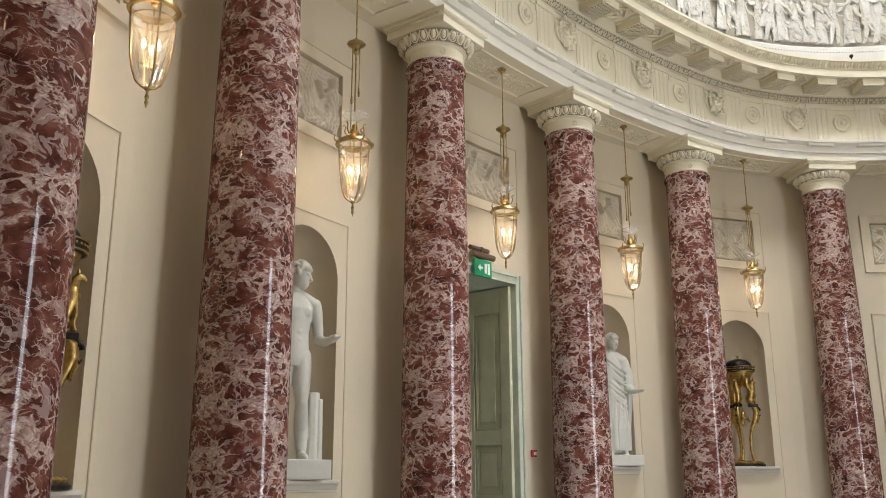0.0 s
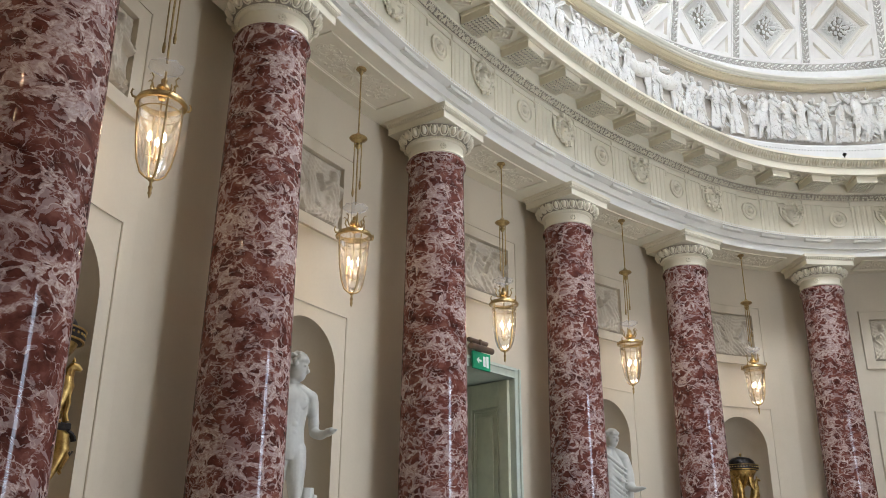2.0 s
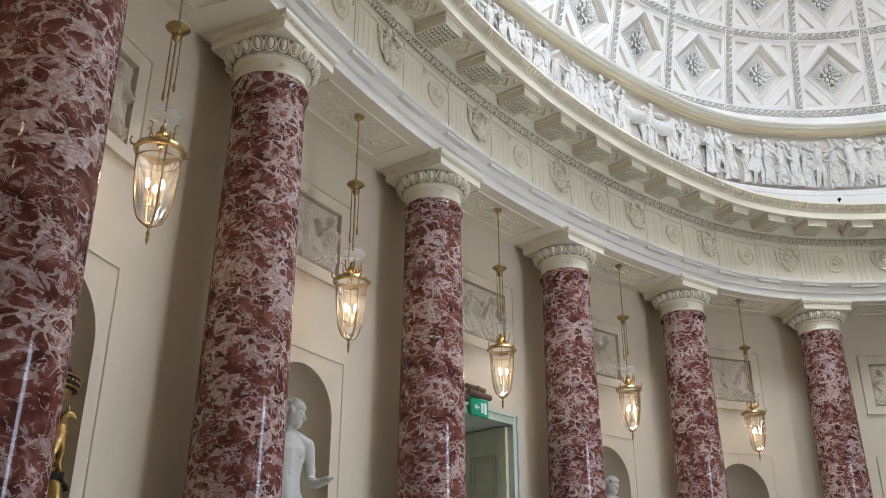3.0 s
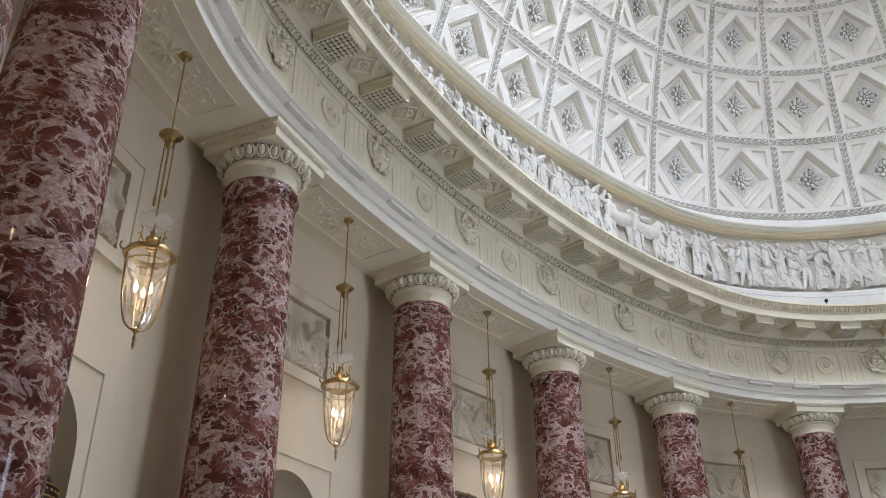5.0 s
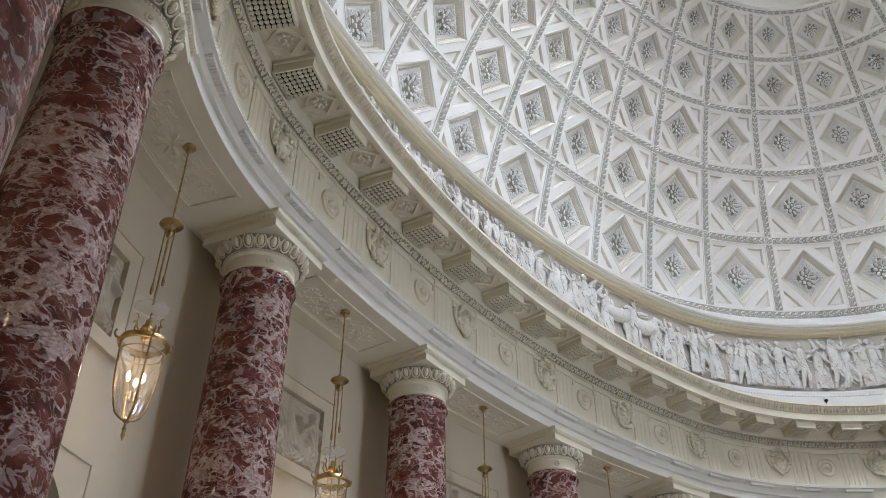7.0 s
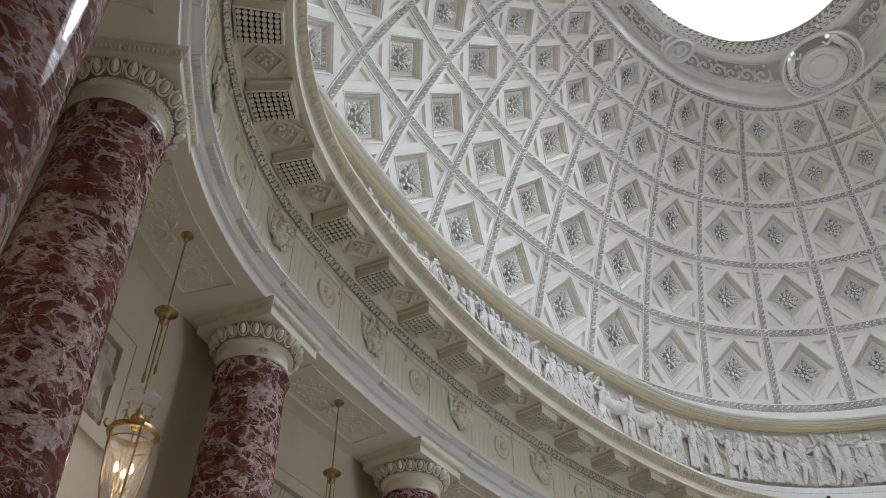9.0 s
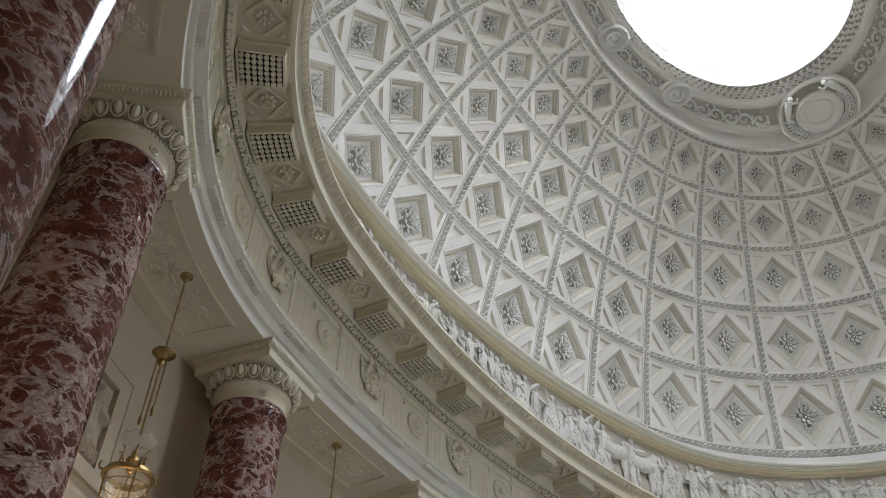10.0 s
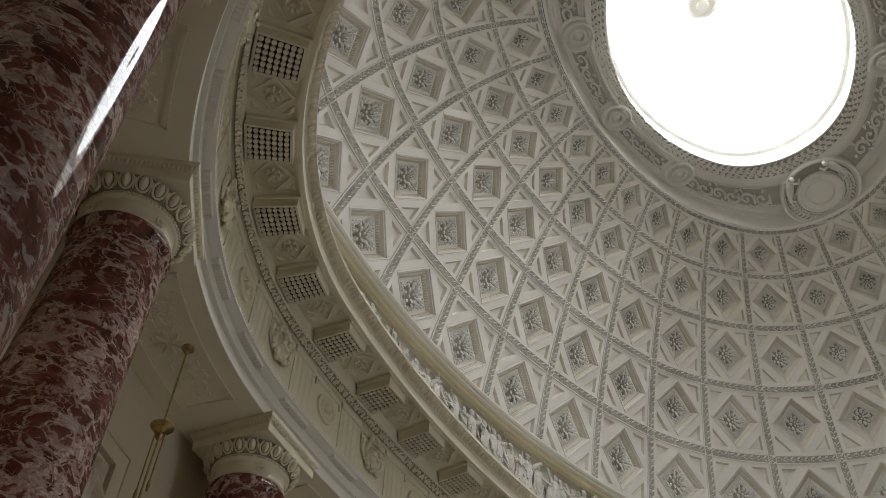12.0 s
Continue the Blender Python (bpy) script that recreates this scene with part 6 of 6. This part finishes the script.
def tripod():
    t = thing("gilt_tripod", "gilded bronze tripod perfume burner with winged beasts and dark lid", "perfume burner", "tripods in niches")
    part("foot_plate", Geo().lathe([(0.0, 0.0), (0.33, 0.0), (0.335, 0.03), (0.32, 0.045), (0.0, 0.045)], 30), BRONZE, t, "dark round foot", smooth=True)
    part("plinth", Geo().lathe([(0.0, 0.045), (0.30, 0.045), (0.31, 0.07), (0.28, 0.095), (0.0, 0.10)], 30), GOLD, t, smooth=True)
    for i in range(3):
        a = 2 * math.pi * i / 3 - 0.5
        m = Matrix.Rotation(a, 4, "Z")
        leg = part("leg", Geo().tube([(0.15, 0, 0.10), (0.13, 0, 0.16), (0.105, 0, 0.30), (0.11, 0, 0.50), (0.15, 0, 0.68), (0.215, 0, 0.83), (0.25, 0, 0.94), (0.24, 0, 1.03), (0.20, 0, 1.08)], [0.032, 0.026, 0.023, 0.027, 0.035, 0.047, 0.058, 0.052, 0.04], 10, m), GOLD, t, smooth=True)
        part("hoof", Geo().tube([(0.14, 0, 0.165), (0.152, 0, 0.13), (0.168, 0, 0.097)], [0.030, 0.036, 0.046], 9, m), GOLD, leg, smooth=True)
        sc = Geo().tube([(0.262 + 0.06 * math.cos(e) * (1 - e / 9), 0, 1.0 + 0.075 * math.sin(e) * (1 - e / 9)) for e in np.linspace(0, 6, 16)], [0.020] * 16, 6, m)
        sc.tube([(0.27, 0, 0.94), (0.31, 0, 0.90), (0.325, 0, 0.93)], [0.024, 0.018, 0.008], 6, m)
        part("scroll", sc, BRONZE, leg, "dark bronze scroll", smooth=True)
        for y in (-0.035, 0.035):
            part("leaf", Geo().tube([(0.265, y * 0.6, 0.97), (0.285, y, 0.88), (0.25, y, 0.79), (0.265, y * 1.2, 0.765)], [0.014, 0.020, 0.014, 0.006], 6, m), GOLD, leg, smooth=True)
        part("block", Geo().box(0.12, 0.285, -0.055, 0.055, 1.07, 1.125, 0.008, m), BRONZE, t, "dark bronze block")
        b = Geo()
        b.ball((0.155, 0, 1.215), (0.075, 0.062, 0.095), 12, 9, m)
        b.tube([(0.155, 0, 1.22), (0.185, 0, 1.33), (0.212, 0, 1.41), (0.217, 0, 1.47)], [0.062, 0.076, 0.064, 0.042], 11, m)
        b.tube([(0.217, 0, 1.45), (0.225, 0, 1.52), (0.25, 0, 1.55), (0.275, 0, 1.545), (0.305, 0, 1.525)], [0.044, 0.038, 0.036, 0.027, 0.010], 9, m)
        for y in (-1, 1):
            b.tube([(0.225, y * 0.032, 1.37), (0.243, y * 0.036, 1.27), (0.236, y * 0.036, 1.19), (0.25, y * 0.036, 1.135)], [0.028, 0.022, 0.015, 0.018], 7, m)
            b.tube([(0.13, y * 0.05, 1.20), (0.19, y * 0.062, 1.18), (0.17, y * 0.06, 1.135), (0.21, y * 0.06, 1.13)], [0.04, 0.034, 0.018, 0.014], 7, m)
            b.tube([(0.245, y * 0.02, 1.58), (0.24, y * 0.03, 1.61)], [0.012, 0.004], 5, m)
        part("winged_beast", b, GOLD, t, "gilded winged beast", smooth=True)
        for y in (-1, 1):
            w = Geo().tube([(0.19, y * 0.05, 1.36), (0.145, y * 0.085, 1.46), (0.13, y * 0.10, 1.57), (0.165, y * 0.09, 1.67), (0.235, y * 0.07, 1.725)], [0.03, 0.062, 0.066, 0.045, 0.016], 8, m, squash=0.35)
            for e in range(4):
                w.tube([(0.17 - 0.012 * e, y * (0.075 + 0.008 * e), 1.40 + 0.05 * e), (0.10 + 0.006 * e, y * (0.11 + 0.006 * e), 1.47 + 0.06 * e), (0.105 + 0.025 * e, y * 0.11, 1.57 + 0.045 * e)], [0.010, 0.014, 0.005], 5, m)
            part("wing", w, GOLD, t, "gilded feathered wing", smooth=True)
    part("stretcher", Geo().tube([(0.12 * math.cos(a), 0.12 * math.sin(a), 0.84 + 0.03 * math.sin(3 * a)) for a in np.linspace(0, 6.28, 25)], 0.018, 6).tube([(0, 0, 0.78), (0, 0, 0.98)], [0.02, 0.05], 8).ball((0, 0, 0.76), 0.035, 8, 6), GOLD, t, smooth=True)
    part("bowl", Geo().lathe([(0.0, 1.50), (0.10, 1.52), (0.19, 1.60), (0.245, 1.68), (0.255, 1.72)], 28), GOLD, t, "gilded bowl", smooth=True)
    part("rim", Geo().lathe([(0.24, 1.70), (0.29, 1.72), (0.30, 1.75), (0.29, 1.775), (0.30, 1.80), (0.28, 1.815), (0.22, 1.815)], 32), BRONZE, t, "dark bronze rim", smooth=True)
    for r, z in ((0.292, 1.722), (0.302, 1.80)):
        part("rim_line", Geo().lathe([(r - 0.01, z - 0.008), (r + 0.004, z - 0.006), (r + 0.006, z + 0.004), (r - 0.01, z + 0.008)], 32), GOLD, t, "thin gilded edge", smooth=True)
    beads = Geo()
    for i in range(36):
        a = 2 * math.pi * i / 36
        beads.ball((0.293 * math.cos(a), 0.293 * math.sin(a), 1.765), 0.013, 5, 3)
    part("beading", beads, GOLD, t)
    lid = part("lid", Geo().lathe([(0.235, 1.815), (0.24, 1.84), (0.215, 1.89), (0.16, 1.93), (0.08, 1.955), (0.0, 1.96)], 28), BRONZE, t, "dark pierced lid", smooth=True)
    part("knob", Geo().lathe([(0.012, 1.955), (0.012, 1.975), (0.026, 1.995), (0.02, 2.02), (0.0, 2.03)], 12), GOLD, lid, smooth=True)
    return t


tri = tripod()
rest(tri, 2, -0.05, 0.16).scale = (0.97, 0.97, 0.97)
copy_thing(tri, spot(-2 / 16 + 0.16 / wall_len, WALL_OFF + 0.12, NICHE_Z[-2][0] + 0.006) @ pose(0, 0, 0, 0, 0, -20)).scale = (1, 1, 1)

# small dark fitting standing on the cornice
fit = thing("cornice_fitting", "small dark metal fitting standing on the plaster cornice", "fitting")
part("stem", Geo().lathe([(0.03, 0.0), (0.03, 0.012), (0.011, 0.02), (0.011, 0.10)], 10), BRONZE, fit, smooth=True)
part("head", Geo().ball((0.0, -0.01, 0.125), (0.036, 0.045, 0.032), 9, 6), BRONZE, fit, smooth=True)
fit.matrix_basis = spot(0.1705, -0.60, 8.878)
